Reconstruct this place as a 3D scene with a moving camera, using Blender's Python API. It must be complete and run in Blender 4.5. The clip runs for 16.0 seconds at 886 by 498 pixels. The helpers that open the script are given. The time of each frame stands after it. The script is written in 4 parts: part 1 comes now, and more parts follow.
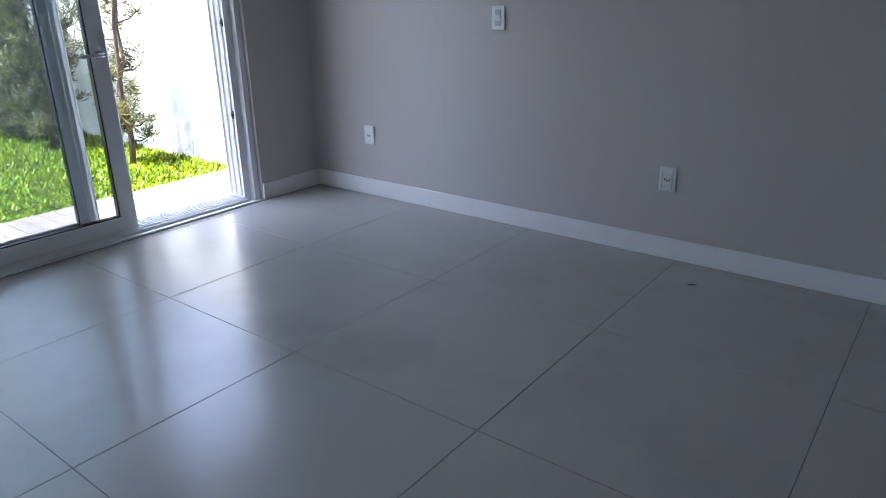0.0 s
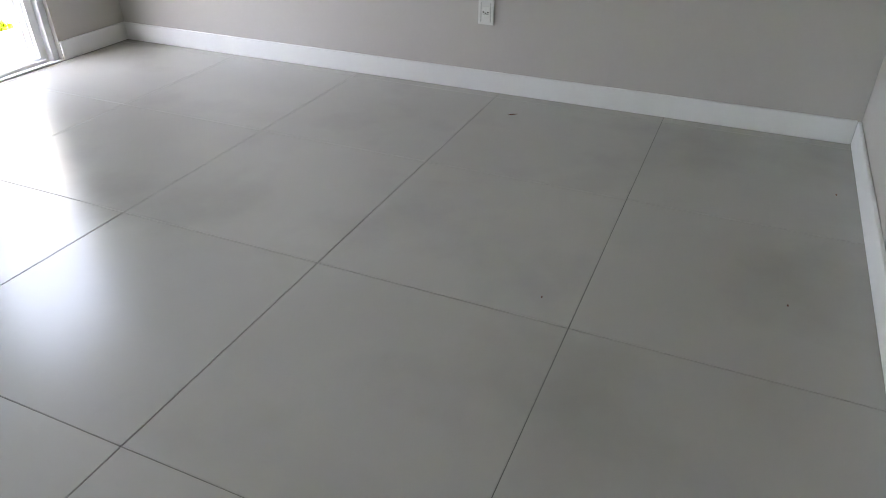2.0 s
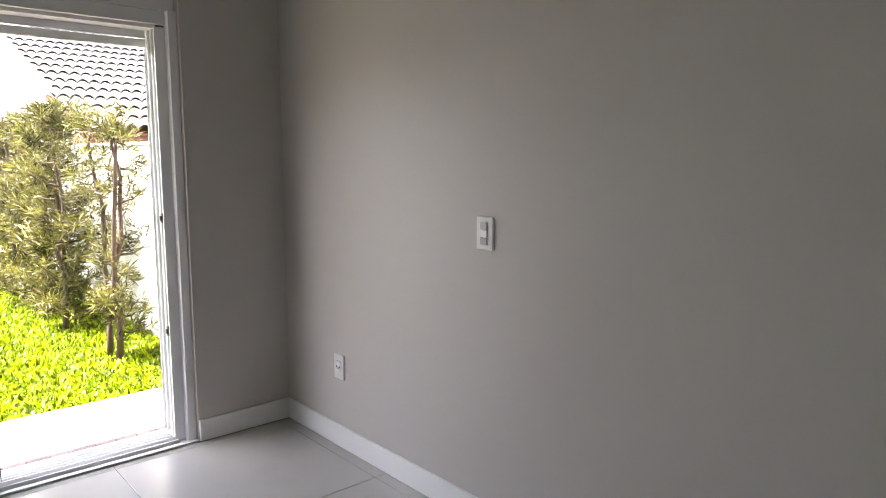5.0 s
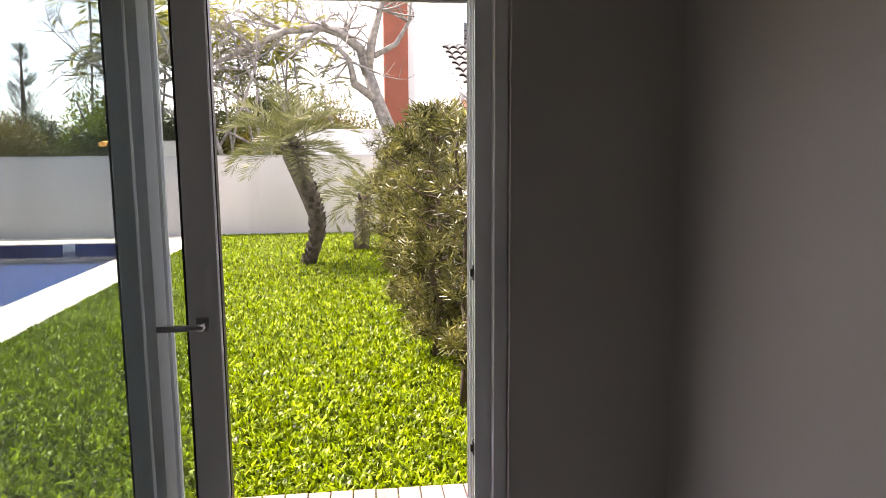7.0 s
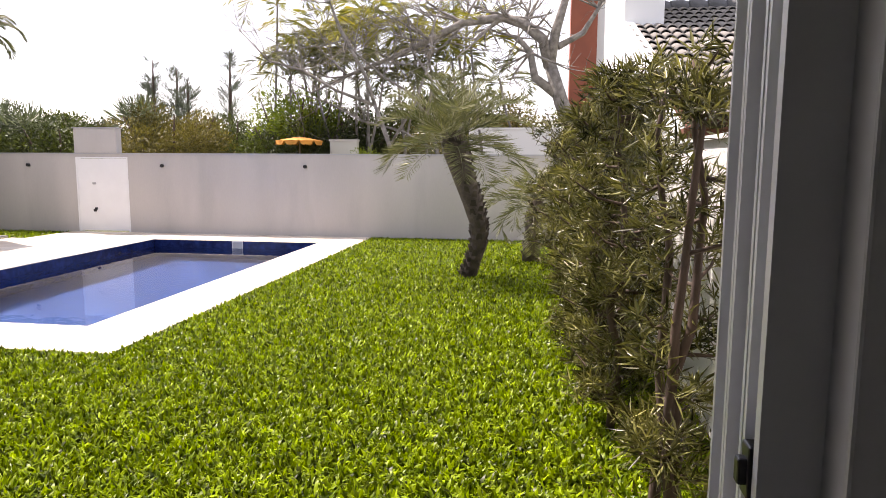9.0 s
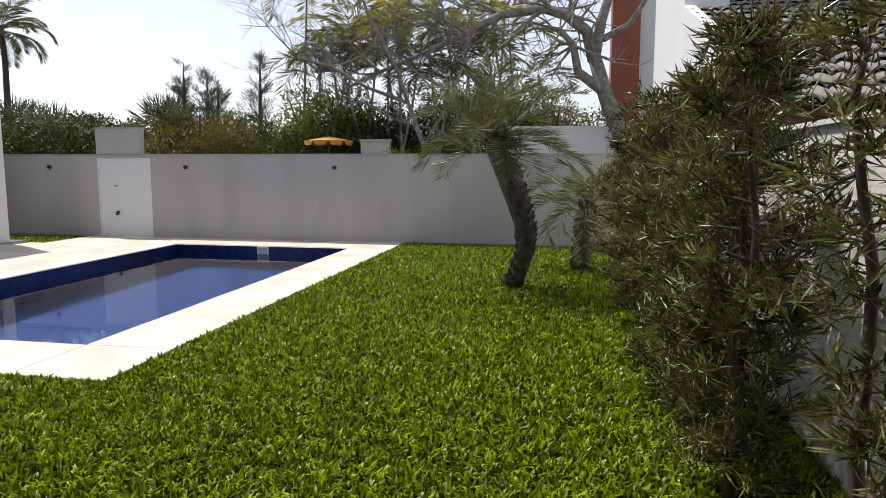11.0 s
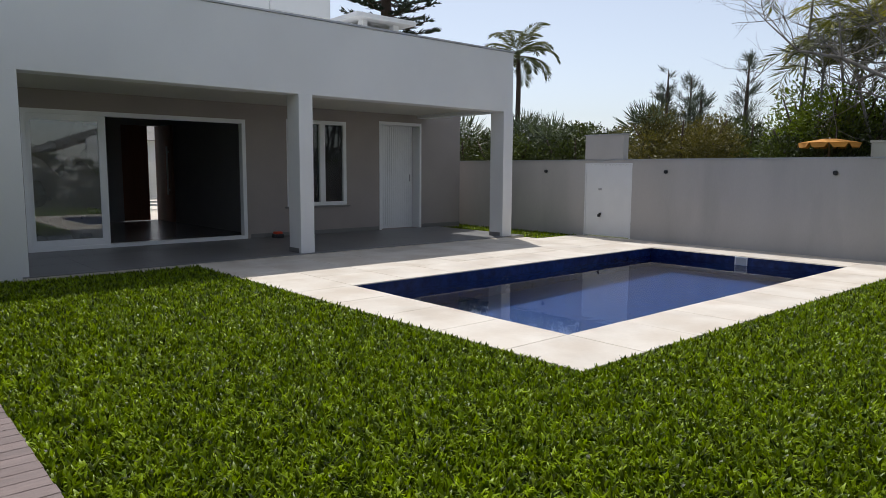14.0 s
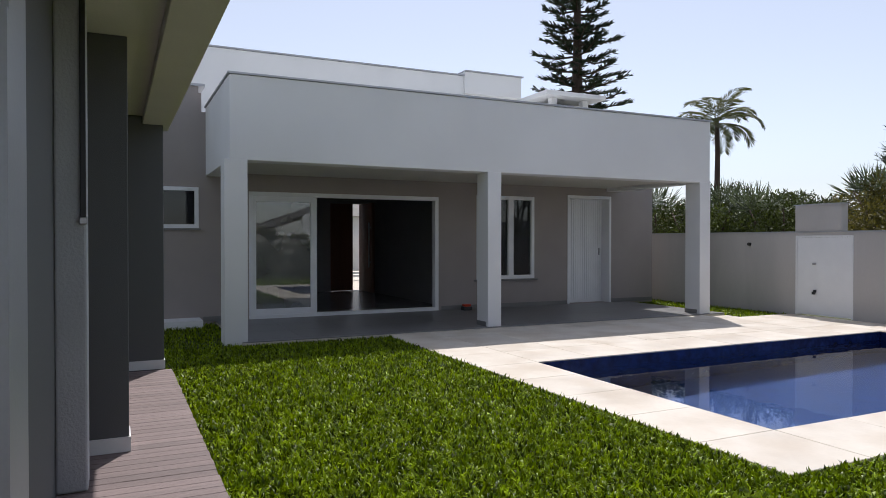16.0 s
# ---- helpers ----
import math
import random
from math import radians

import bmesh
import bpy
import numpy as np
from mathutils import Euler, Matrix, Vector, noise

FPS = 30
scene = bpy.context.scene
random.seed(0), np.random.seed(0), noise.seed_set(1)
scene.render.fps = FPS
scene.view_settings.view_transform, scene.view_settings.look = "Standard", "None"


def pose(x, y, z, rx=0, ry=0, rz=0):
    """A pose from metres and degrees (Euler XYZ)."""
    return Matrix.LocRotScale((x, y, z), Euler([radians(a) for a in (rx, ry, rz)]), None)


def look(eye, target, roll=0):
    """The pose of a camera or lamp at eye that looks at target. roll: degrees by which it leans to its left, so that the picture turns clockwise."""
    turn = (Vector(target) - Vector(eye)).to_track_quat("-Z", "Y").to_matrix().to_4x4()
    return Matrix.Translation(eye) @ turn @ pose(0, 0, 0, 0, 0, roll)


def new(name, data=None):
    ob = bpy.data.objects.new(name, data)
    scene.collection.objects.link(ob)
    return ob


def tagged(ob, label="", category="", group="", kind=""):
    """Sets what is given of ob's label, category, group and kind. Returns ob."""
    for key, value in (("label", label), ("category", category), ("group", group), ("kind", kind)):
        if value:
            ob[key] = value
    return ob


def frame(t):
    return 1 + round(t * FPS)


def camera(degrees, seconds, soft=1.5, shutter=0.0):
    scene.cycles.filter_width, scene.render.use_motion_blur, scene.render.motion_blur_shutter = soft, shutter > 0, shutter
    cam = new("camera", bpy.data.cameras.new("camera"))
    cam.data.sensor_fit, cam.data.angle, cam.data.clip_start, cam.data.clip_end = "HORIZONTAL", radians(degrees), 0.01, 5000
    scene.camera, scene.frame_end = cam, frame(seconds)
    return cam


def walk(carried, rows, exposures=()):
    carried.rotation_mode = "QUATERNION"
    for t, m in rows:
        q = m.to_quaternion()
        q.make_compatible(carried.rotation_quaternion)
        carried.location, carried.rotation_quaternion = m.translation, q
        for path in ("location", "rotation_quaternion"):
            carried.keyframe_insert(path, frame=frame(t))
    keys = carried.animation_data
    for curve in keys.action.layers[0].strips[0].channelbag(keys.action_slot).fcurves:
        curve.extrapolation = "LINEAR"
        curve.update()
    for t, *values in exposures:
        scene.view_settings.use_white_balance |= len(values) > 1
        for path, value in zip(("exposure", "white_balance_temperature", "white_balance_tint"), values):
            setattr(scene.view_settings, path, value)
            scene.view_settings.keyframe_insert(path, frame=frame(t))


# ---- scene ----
cam = camera(65.7, 16.0, soft=0.85)
PATH = [
    (0, (-3.06, -3.405, 1.219), (-1.58, -2.262, 0.511), -0.9),
    (0.3, (-3.08, -3.404, 1.201), (-1.563, -2.367, 0.413), -0.6),
    (0.5, (-3.107, -3.423, 1.204), (-1.574, -2.451, 0.364), -0.6),
    (1, (-3.115, -3.46, 1.186), (-1.568, -2.616, 0.24), -0.3),
    (1.5, (-3.127, -3.499, 1.19), (-1.59, -2.75, 0.151), -0.3),
    (2, (-3.123, -3.516, 1.187), (-1.583, -2.832, 0.11), -0.2),
    (2.5, (-3.034, -3.524, 1.243), (-1.493, -2.863, 0.152), -0.2),
    (3, (-2.773, -3.5, 1.314), (-1.156, -2.799, 0.368), -0.4),
    (3.5, (-2.482, -3.47, 1.32), (-0.77, -2.702, 0.628), -0.2),
    (4, (-2.168, -3.417, 1.312), (-0.507, -2.419, 0.816), 0.3),
    (4.5, (-1.892, -3.243, 1.346), (-0.373, -1.994, 0.98), 0.2),
    (5, (-1.653, -3.075, 1.348), (-0.342, -1.59, 1.076), 0.1),
    (5.2, (-1.524, -2.985, 1.374), (-0.344, -1.391, 1.121), 0.0),
    (7.3, (-0.812, -1.613, 1.399), (-0.676, 0.365, 1.13), -0.0),
    (7.5, (-0.774, -1.483, 1.402), (-0.695, 0.498, 1.135), 0.3),
    (8, (-0.69, -1.134, 1.379), (-0.731, 0.847, 1.107), -0.5),
    (8.5, (-0.681, -0.797, 1.361), (-0.872, 1.175, 1.09), -0.6),
    (9, (-0.72, -0.45, 1.305), (-1.006, 1.513, 1.05), 0.3),
    (9.2, (-0.735, -0.345, 1.285), (-1.041, 1.615, 1.032), 0.2),
    (11.3, (-1.0, 0.38, 1.235), (-1.404, 2.324, 0.995), 0.1),
    (11.5, (-1.015, 0.405, 1.232), (-1.522, 2.325, 0.994), 0.1),
    (12, (-1.086, 0.413, 1.215), (-1.842, 2.25, 0.982), 0.3),
    (12.5, (-1.106, 0.44, 1.203), (-2.095, 2.164, 0.975), 0.2),
    (13, (-1.119, 0.454, 1.196), (-2.287, 2.061, 0.969), 0.3),
    (13.5, (-1.143, 0.456, 1.19), (-2.476, 1.93, 0.963), 0.2),
    (14, (-1.154, 0.445, 1.195), (-2.646, 1.757, 0.967), 0.3),
    (14.5, (-1.162, 0.451, 1.198), (-2.782, 1.6, 0.968), 0.3),
    (15, (-1.159, 0.453, 1.198), (-2.86, 1.48, 0.97), 0.3),
    (15.5, (-1.157, 0.471, 1.232), (-2.919, 1.401, 1.06), 0.2),
    (16, (-1.131, 0.494, 1.245), (-2.936, 1.356, 1.222), 0.0),
]
EXPOSURES = [(0.0, 3.27, 5500, 18), (0.5, 3.8, 5850, 18), (1.5, 4.28, 6500, 15), (2.5, 4.65, 6850, 16), (3.5, 4.85, 7000, 16), (4.3, 4.4, 6950, 18), (5.2, 3.5, 6850, 20), (7.3, 2.1, 7100, 25), (8.6, 1.65, 7100, 25), (9.2, 0.98, 6900, 22), (11.3, 0.14, 6400, 14), (12.3, 0.0, 6250, 12), (13.5, -0.28, 6120, 11), (14.5, -0.2, 6120, 12), (15.4, -0.05, 6120, 13), (16.0, -0.1, 6100, 14)]
walk(cam, [(t, look(eye, target, roll)) for t, eye, target, roll in PATH], EXPOSURES)

# ---- world, sun ----
TO_SUN = Vector((-1.49, 0.86, 3.45)).normalized()
world = bpy.data.worlds.new("world")
scene.world = world
world.use_nodes = True
wn = world.node_tree.nodes
sky = wn.new("ShaderNodeTexSky")
sky.sky_type = "NISHITA"
sky.sun_disc = False
sky.sun_elevation = math.asin(TO_SUN.z)
sky.sun_rotation = math.atan2(TO_SUN.x, TO_SUN.y)
sky.air_density, sky.dust_density, sky.ozone_density = 1.0, 1.0, 1.0
haze = wn.new("ShaderNodeHueSaturation")      # thin white haze over the whole sky
haze.inputs["Saturation"].default_value, haze.inputs["Value"].default_value = 0.5, 1.08
world.node_tree.links.new(sky.outputs["Color"], haze.inputs["Color"])
world.node_tree.links.new(haze.outputs["Color"], wn["Background"].inputs["Color"])
wn["Background"].inputs["Strength"].default_value = 0.14
sun_data = bpy.data.lights.new("sun", "SUN")
sun_data.energy, sun_data.angle, sun_data.color = 4.2, radians(0.55), (1.0, 0.95, 0.87)
sun = new("sun", sun_data)
fill_data = bpy.data.lights.new("door_fill_lamp", "AREA")      # added fill lamp, stands in for sky light at the door's unseen end
fill_data.shape, fill_data.size, fill_data.size_y, fill_data.energy, fill_data.color = "RECTANGLE", 0.75, 1.65, 1.3, (0.86, 0.93, 1.0)
door_light = new("door_fill_lamp", fill_data)
door_light.matrix_world = look((-2.95, 0.13, 0.98), (-2.95, -2.0, 0.98))
sun.matrix_world = look(TO_SUN * 60, (0, 0, 0))


# ---- helpers for materials and meshes ----
def material(name, base, rough=0.6, metal=0.0, vary=0.12, scale=3.0, grain=0.06, grain_scale=60.0, bump=0.05, bump_scale=90.0,
             tint=None, per_object=0.0, per_island=0.0, specular=0.5, stretch=(1, 1, 1), stain=0.0, stain_scale=2.2):
    """A surface with variation at two scales, fine relief and an optional second tint in the large patches."""
    m = bpy.data.materials.new(name)
    m.use_nodes = True
    n, l = m.node_tree.nodes, m.node_tree.links
    p = n["Principled BSDF"]
    geo = n.new("ShaderNodeNewGeometry")
    mp = n.new("ShaderNodeMapping")
    mp.inputs["Scale"].default_value = stretch
    l.new(geo.outputs["Position"], mp.inputs["Vector"])

    def noise_node(s, detail):
        t = n.new("ShaderNodeTexNoise")
        t.inputs["Scale"].default_value, t.inputs["Detail"].default_value = s, detail
        l.new(mp.outputs["Vector"], t.inputs["Vector"])
        return t
    big, small = noise_node(scale, 2 if bump < 0.03 else 4), noise_node(grain_scale, 3)
    mix = n.new("ShaderNodeMix")
    mix.data_type = "RGBA"
    dark = tuple(c * (1 - vary) for c in base)
    light = tint or tuple(min(1, c * (1 + vary)) for c in base)
    mix.inputs[6].default_value, mix.inputs[7].default_value = (*dark, 1), (*light, 1)
    ramp = n.new("ShaderNodeMapRange")
    ramp.interpolation_type = "SMOOTHSTEP"
    ramp.inputs[1].default_value, ramp.inputs[2].default_value = 0.2, 0.8
    l.new(big.outputs[0], ramp.inputs[0])
    l.new(ramp.outputs[0], mix.inputs[0])
    hsv = n.new("ShaderNodeHueSaturation")
    l.new(mix.outputs[2], hsv.inputs["Color"])
    val = n.new("ShaderNodeMapRange")
    val.inputs[3].default_value, val.inputs[4].default_value = 1 - grain, 1 + grain
    l.new(small.outputs[0], val.inputs[0])
    out = val.outputs[0]
    for amount, node, socket in ((per_object, "ShaderNodeObjectInfo", "Random"), (per_island, "ShaderNodeNewGeometry", "Random Per Island")):
        if amount:
            r, a, b = n.new(node), n.new("ShaderNodeMapRange"), n.new("ShaderNodeMath")
            a.inputs[3].default_value, a.inputs[4].default_value = 1 - amount, 1 + amount
            b.operation = "MULTIPLY"
            l.new(r.outputs[socket], a.inputs[0])
            l.new(a.outputs[0], b.inputs[0])
            l.new(out, b.inputs[1])
            out = b.outputs[0]
    if stain:
        r, a, b = noise_node(stain_scale, 6), n.new("ShaderNodeMapRange"), n.new("ShaderNodeMath")
        a.inputs[1].default_value, a.inputs[2].default_value, a.inputs[3].default_value, a.inputs[4].default_value = 0.52, 0.75, 1.0, 1 - stain
        b.operation = "MULTIPLY"
        l.new(r.outputs[0], a.inputs[0])
        l.new(a.outputs[0], b.inputs[0])
        l.new(out, b.inputs[1])
        out = b.outputs[0]
    l.new(out, hsv.inputs["Value"])
    l.new(hsv.outputs[0], p.inputs["Base Color"])
    rr = n.new("ShaderNodeMapRange")
    rr.inputs[3].default_value, rr.inputs[4].default_value = max(0.02, rough * 0.85), min(1, rough * 1.15)
    l.new(big.outputs[0], rr.inputs[0])
    l.new(rr.outputs[0], p.inputs["Roughness"])
    p.inputs["Metallic"].default_value = metal
    p.inputs["Specular IOR Level"].default_value = specular
    if bump:
        tex = noise_node(bump_scale, 4)
        bp = n.new("ShaderNodeBump")
        bp.inputs["Strength"].default_value, bp.inputs["Distance"].default_value = bump, 0.01
        l.new(tex.outputs[0], bp.inputs["Height"])
        l.new(bp.outputs[0], p.inputs["Normal"])
    return m


def leaf_material(name, base, tint, rough=0.45, passing=0.3, scale=2.0, per_island=0.35):
    """A leaf: glossy skin, and some light that comes through."""
    m = material(name, base, rough, vary=0.3, scale=scale, tint=tint, per_island=per_island, bump=0, grain=0.1, specular=0.35)
    n, l = m.node_tree.nodes, m.node_tree.links
    p, o = n["Principled BSDF"], n["Material Output"]
    tr, mix, hsv = n.new("ShaderNodeBsdfTranslucent"), n.new("ShaderNodeMixShader"), n.new("ShaderNodeHueSaturation")
    hsv.inputs["Saturation"].default_value, hsv.inputs["Value"].default_value = 1.15, 1.5
    l.new(p.inputs["Base Color"].links[0].from_socket, hsv.inputs["Color"])
    l.new(hsv.outputs[0], tr.inputs["Color"])
    mix.inputs[0].default_value = passing
    l.new(p.outputs[0], mix.inputs[1])
    l.new(tr.outputs[0], mix.inputs[2])
    l.new(mix.outputs[0], o.inputs["Surface"])
    return m


def glass_material(name, tint=(0.96, 0.98, 0.98), ior=1.55, milkiness=0.0):
    """Clear glass with its mirror image, and an optional thin pale film that scatters light."""
    m = bpy.data.materials.new(name)
    m.use_nodes = True
    n, l = m.node_tree.nodes, m.node_tree.links
    n.remove(n["Principled BSDF"])
    fres, gl, tr, mix = n.new("ShaderNodeFresnel"), n.new("ShaderNodeBsdfGlossy"), n.new("ShaderNodeBsdfTransparent"), n.new("ShaderNodeMixShader")
    fres.inputs["IOR"].default_value = ior
    gl.inputs["Roughness"].default_value = 0.0
    tr.inputs["Color"].default_value = (*tint, 1)
    l.new(fres.outputs[0], mix.inputs[0])
    l.new(tr.outputs[0], mix.inputs[1])
    l.new(gl.outputs[0], mix.inputs[2])
    out = mix.outputs[0]
    if milkiness:
        film, both, veil = n.new("ShaderNodeBsdfTranslucent"), n.new("ShaderNodeMixShader"), n.new("ShaderNodeMixShader")
        back, noise, amount = n.new("ShaderNodeBsdfDiffuse"), n.new("ShaderNodeTexNoise"), n.new("ShaderNodeMapRange")
        film.inputs["Color"].default_value = back.inputs["Color"].default_value = (0.8, 0.8, 0.77, 1)
        both.inputs[0].default_value = 0.5
        noise.inputs["Scale"].default_value = 2.5
        amount.inputs[3].default_value, amount.inputs[4].default_value = milkiness * 0.7, milkiness * 1.3
        geo = n.new("ShaderNodeNewGeometry")
        l.new(geo.outputs["Position"], noise.inputs["Vector"])
        l.new(noise.outputs[0], amount.inputs[0])
        l.new(film.outputs[0], both.inputs[1])
        l.new(back.outputs[0], both.inputs[2])
        l.new(amount.outputs[0], veil.inputs[0])
        l.new(out, veil.inputs[1])
        l.new(both.outputs[0], veil.inputs[2])
        out = veil.outputs[0]
    l.new(out, n["Material Output"].inputs["Surface"])
    return m


def box(bm, x0, x1, y0, y1, z0, z1, bevel=0.0):
    b = bmesh.new() if bevel else bm
    v = [b.verts.new((x, y, z)) for z in (z0, z1) for x, y in ((x0, y0), (x1, y0), (x1, y1), (x0, y1))]
    for f in ((3, 2, 1, 0), (4, 5, 6, 7), (0, 1, 5, 4), (1, 2, 6, 5), (2, 3, 7, 6), (3, 0, 4, 7)):
        b.faces.new([v[i] for i in f])
    if bevel:
        bmesh.ops.bevel(b, geom=b.edges[:], offset=bevel, segments=2, affect="EDGES", profile=0.5)
        tmp = bpy.data.meshes.new("tmp")
        b.to_mesh(tmp)
        b.free()
        bm.from_mesh(tmp)
        bpy.data.meshes.remove(tmp)
    return bm


def plate(axis, a0, a1, us, vs, holes, bevel=0.0):
    """A slab from a0 to a1 along axis, cut by the lines us and vs of the two other axes, with the cells in holes left open: one joined mesh."""
    bm = bmesh.new()
    grid = {}

    def vert(a, i, j):
        if (a, i, j) not in grid:
            u, v = us[i], vs[j]
            grid[a, i, j] = bm.verts.new({"x": (a, u, v), "y": (u, a, v), "z": (u, v, a)}[axis])
        return grid[a, i, j]
    full = lambda i, j: 0 <= i < len(us) - 1 and 0 <= j < len(vs) - 1 and (i, j) not in holes
    for i in range(len(us) - 1):
        for j in range(len(vs) - 1):
            if not full(i, j):
                continue
            for a in (a0, a1):
                bm.faces.new([vert(a, *q) for q in ((i, j), (i + 1, j), (i + 1, j + 1), (i, j + 1))])
            for (di, dj), (p, q) in (((-1, 0), ((i, j), (i, j + 1))), ((1, 0), ((i + 1, j), (i + 1, j + 1))), ((0, -1), ((i, j), (i + 1, j))), ((0, 1), ((i, j + 1), (i + 1, j + 1)))):
                if not full(i + di, j + dj):
                    bm.faces.new((vert(a0, *p), vert(a0, *q), vert(a1, *q), vert(a1, *p)))
    bmesh.ops.recalc_face_normals(bm, faces=bm.faces[:])
    if bevel:
        sharp = [e for e in bm.edges if len(e.link_faces) == 2 and e.calc_face_angle(0) > 0.5]
        bmesh.ops.bevel(bm, geom=sharp, offset=bevel, segments=1, affect="EDGES")
    return bm


def boxes(rows, bevel=0.0):
    bm = bmesh.new()
    for r in rows:
        box(bm, *r, bevel=bevel)
    return bm


def tube(bm, points, radii, sides=8, cap=True):
    """A tapered tube along points."""
    rings, prev = [], None
    for i, p in enumerate(points):
        p = Vector(p)
        d = (Vector(points[min(i + 1, len(points) - 1)]) - Vector(points[max(i - 1, 0)])).normalized()
        u = d.cross(Vector((0, 1, 0.01)) if prev is None else d.cross(prev).cross(d) * 0 + prev).normalized() if prev is None else (prev - d * prev.dot(d)).normalized()
        prev = u
        w = d.cross(u)
        rings.append([bm.verts.new(p + (u * math.cos(a) + w * math.sin(a)) * radii[i]) for a in (2 * math.pi * k / sides for k in range(sides))])
    for a, b in zip(rings, rings[1:]):
        for k in range(sides):
            f = bm.faces.new((a[k], a[(k + 1) % sides], b[(k + 1) % sides], b[k]))
            f.smooth = True
    if cap:
        bm.faces.new(rings[0][::-1])
        bm.faces.new(rings[-1])
    return bm


def to_mesh(name, bm, mat):
    me = bpy.data.meshes.new(name)
    bmesh.ops.recalc_face_normals(bm, faces=bm.faces[:]) if len(bm.faces) < 20000 else None
    bm.to_mesh(me)
    bm.free()
    me.materials.append(mat)
    return me


def thing(name, at, label="", category="", group="", kind=""):
    ob = new(name)
    ob.empty_display_size = 0.1
    ob.location = at
    return tagged(ob, label, category, group, kind)


def solid(name, bm, mat, label="", category="", group="", kind=""):
    return tagged(new(name, to_mesh(name, bm, mat)), label, category, group, kind)


def under(ob, parent):
    ob.parent = parent
    ob.matrix_parent_inverse = Matrix.Translation(-parent.location) if parent.parent is None else Matrix()
    return ob


def part(name, bm, mat, parent, label=""):
    return under(tagged(new(name, to_mesh(name, bm, mat)), label), parent)


def raw_mesh(name, verts, faces, mat):
    """A mesh from arrays: verts (n, 3), faces (m, 3 or 4)."""
    me = bpy.data.meshes.new(name)
    k = faces.shape[1]
    me.vertices.add(len(verts))
    me.vertices.foreach_set("co", np.ascontiguousarray(verts, dtype=np.float32).ravel())
    me.loops.add(faces.size)
    me.loops.foreach_set("vertex_index", np.ascontiguousarray(faces, dtype=np.int32).ravel())
    me.polygons.add(len(faces))
    me.polygons.foreach_set("loop_start", np.arange(0, faces.size, k, dtype=np.int32))
    me.update(calc_edges=True)
    me.materials.append(mat)
    return me


# ---- materials ----
PAINT_IN = material("interior_paint", (0.51, 0.487, 0.46), 0.55, vary=0.02, scale=0.8, grain=0.015, bump=0.04, bump_scale=220)
WHITE_GLOSS = material("white_baseboard_paint", (0.80, 0.80, 0.79), 0.3, vary=0.02, scale=4, grain=0.02, bump=0.02)
ALU = material("white_coated_aluminium", (0.78, 0.79, 0.80), 0.32, vary=0.03, scale=3, grain=0.02, bump=0.01)
TILE = material("satin_porcelain", (0.41, 0.402, 0.375), 0.22, vary=0.035, scale=1.1, grain=0.025, grain_scale=6, bump=0.004, bump_scale=9, per_object=0.02, stain=0.17, stain_scale=1.7)
GROUT = material("grey_grout", (0.16, 0.153, 0.145), 0.9, vary=0.3, scale=5, bump=0.1)
CEILING = material("ceiling_paint", (0.66, 0.65, 0.63), 0.7, vary=0.02)
PLASTIC = material("white_plastic", (0.80, 0.80, 0.78), 0.3, vary=0.02, bump=0)
GREY_PLASTIC = material("grey_plastic", (0.5, 0.5, 0.49), 0.35, vary=0.04, bump=0)
BLACK = material("black_plastic", (0.02, 0.02, 0.022), 0.4, vary=0.1, bump=0)
STEEL = material("satin_steel", (0.42, 0.42, 0.43), 0.3, 1.0, vary=0.08, bump=0.01)
GLASS = glass_material("clear_glass", (0.80, 0.84, 0.84), milkiness=0.014)
SOLAR_GLASS = glass_material("reflective_glass", (0.6, 0.66, 0.65), 2.4, milkiness=0.22)
DARK_GLASS = glass_material("tinted_glass", (0.55, 0.58, 0.58))
DECK = material("weathered_deck", (0.215, 0.162, 0.15), 0.65, vary=0.2, scale=2, grain=0.3, grain_scale=30, bump=0.35, bump_scale=60, per_object=0.16, stretch=(6, 0.6, 1), stain=0.2, stain_scale=1.0)
# Copy of the grey render with a darker base, for the bedroom wing.
DARK_RENDER = material("darker_grey_render", (0.115, 0.118, 0.12), 0.8, vary=0.06, scale=1.5, grain=0.04, grain_scale=120, bump=0.15, bump_scale=160)
GREY_WALL = material("grey_render", (0.325, 0.29, 0.272), 0.8, vary=0.06, scale=1.5, grain=0.04, grain_scale=120, bump=0.12, bump_scale=160)
FENCE_WALL = material("grey_wall_paint", (0.468, 0.448, 0.429), 0.8, vary=0.09, scale=1.1, grain=0.05, grain_scale=70, bump=0.12, bump_scale=130, stretch=(1, 1, 0.25), stain=0.14, stain_scale=1.6)
WHITE_WALL = material("white_render", (0.78, 0.78, 0.77), 0.75, vary=0.035, scale=0.9, grain=0.02, bump=0.12, bump_scale=150)
ROUGH_WHITE = material("white_rough_render", (0.76, 0.75, 0.72), 0.85, vary=0.06, scale=2, grain=0.06, bump=0.6, bump_scale=45)
# Darker and yellower than WHITE_WALL: shade and lawn bounce are put into the colour.
SOFFIT = material("warm_grey_soffit", (0.62, 0.60, 0.53), 0.8, vary=0.03)
STONE = material("cream_travertine", (0.66, 0.565, 0.45), 0.6, vary=0.12, scale=2.2, tint=(0.73, 0.67, 0.58), grain=0.05, grain_scale=30, bump=0.08, per_object=0.06, stain=0.12, stain_scale=1.5)
PORCH_FLOOR = material("grey_porch_tile", (0.19, 0.185, 0.18), 0.4, vary=0.05, scale=2, bump=0.02, per_object=0.04)
JOINT = material("mortar_joint", (0.58, 0.52, 0.44), 0.9, vary=0.1)
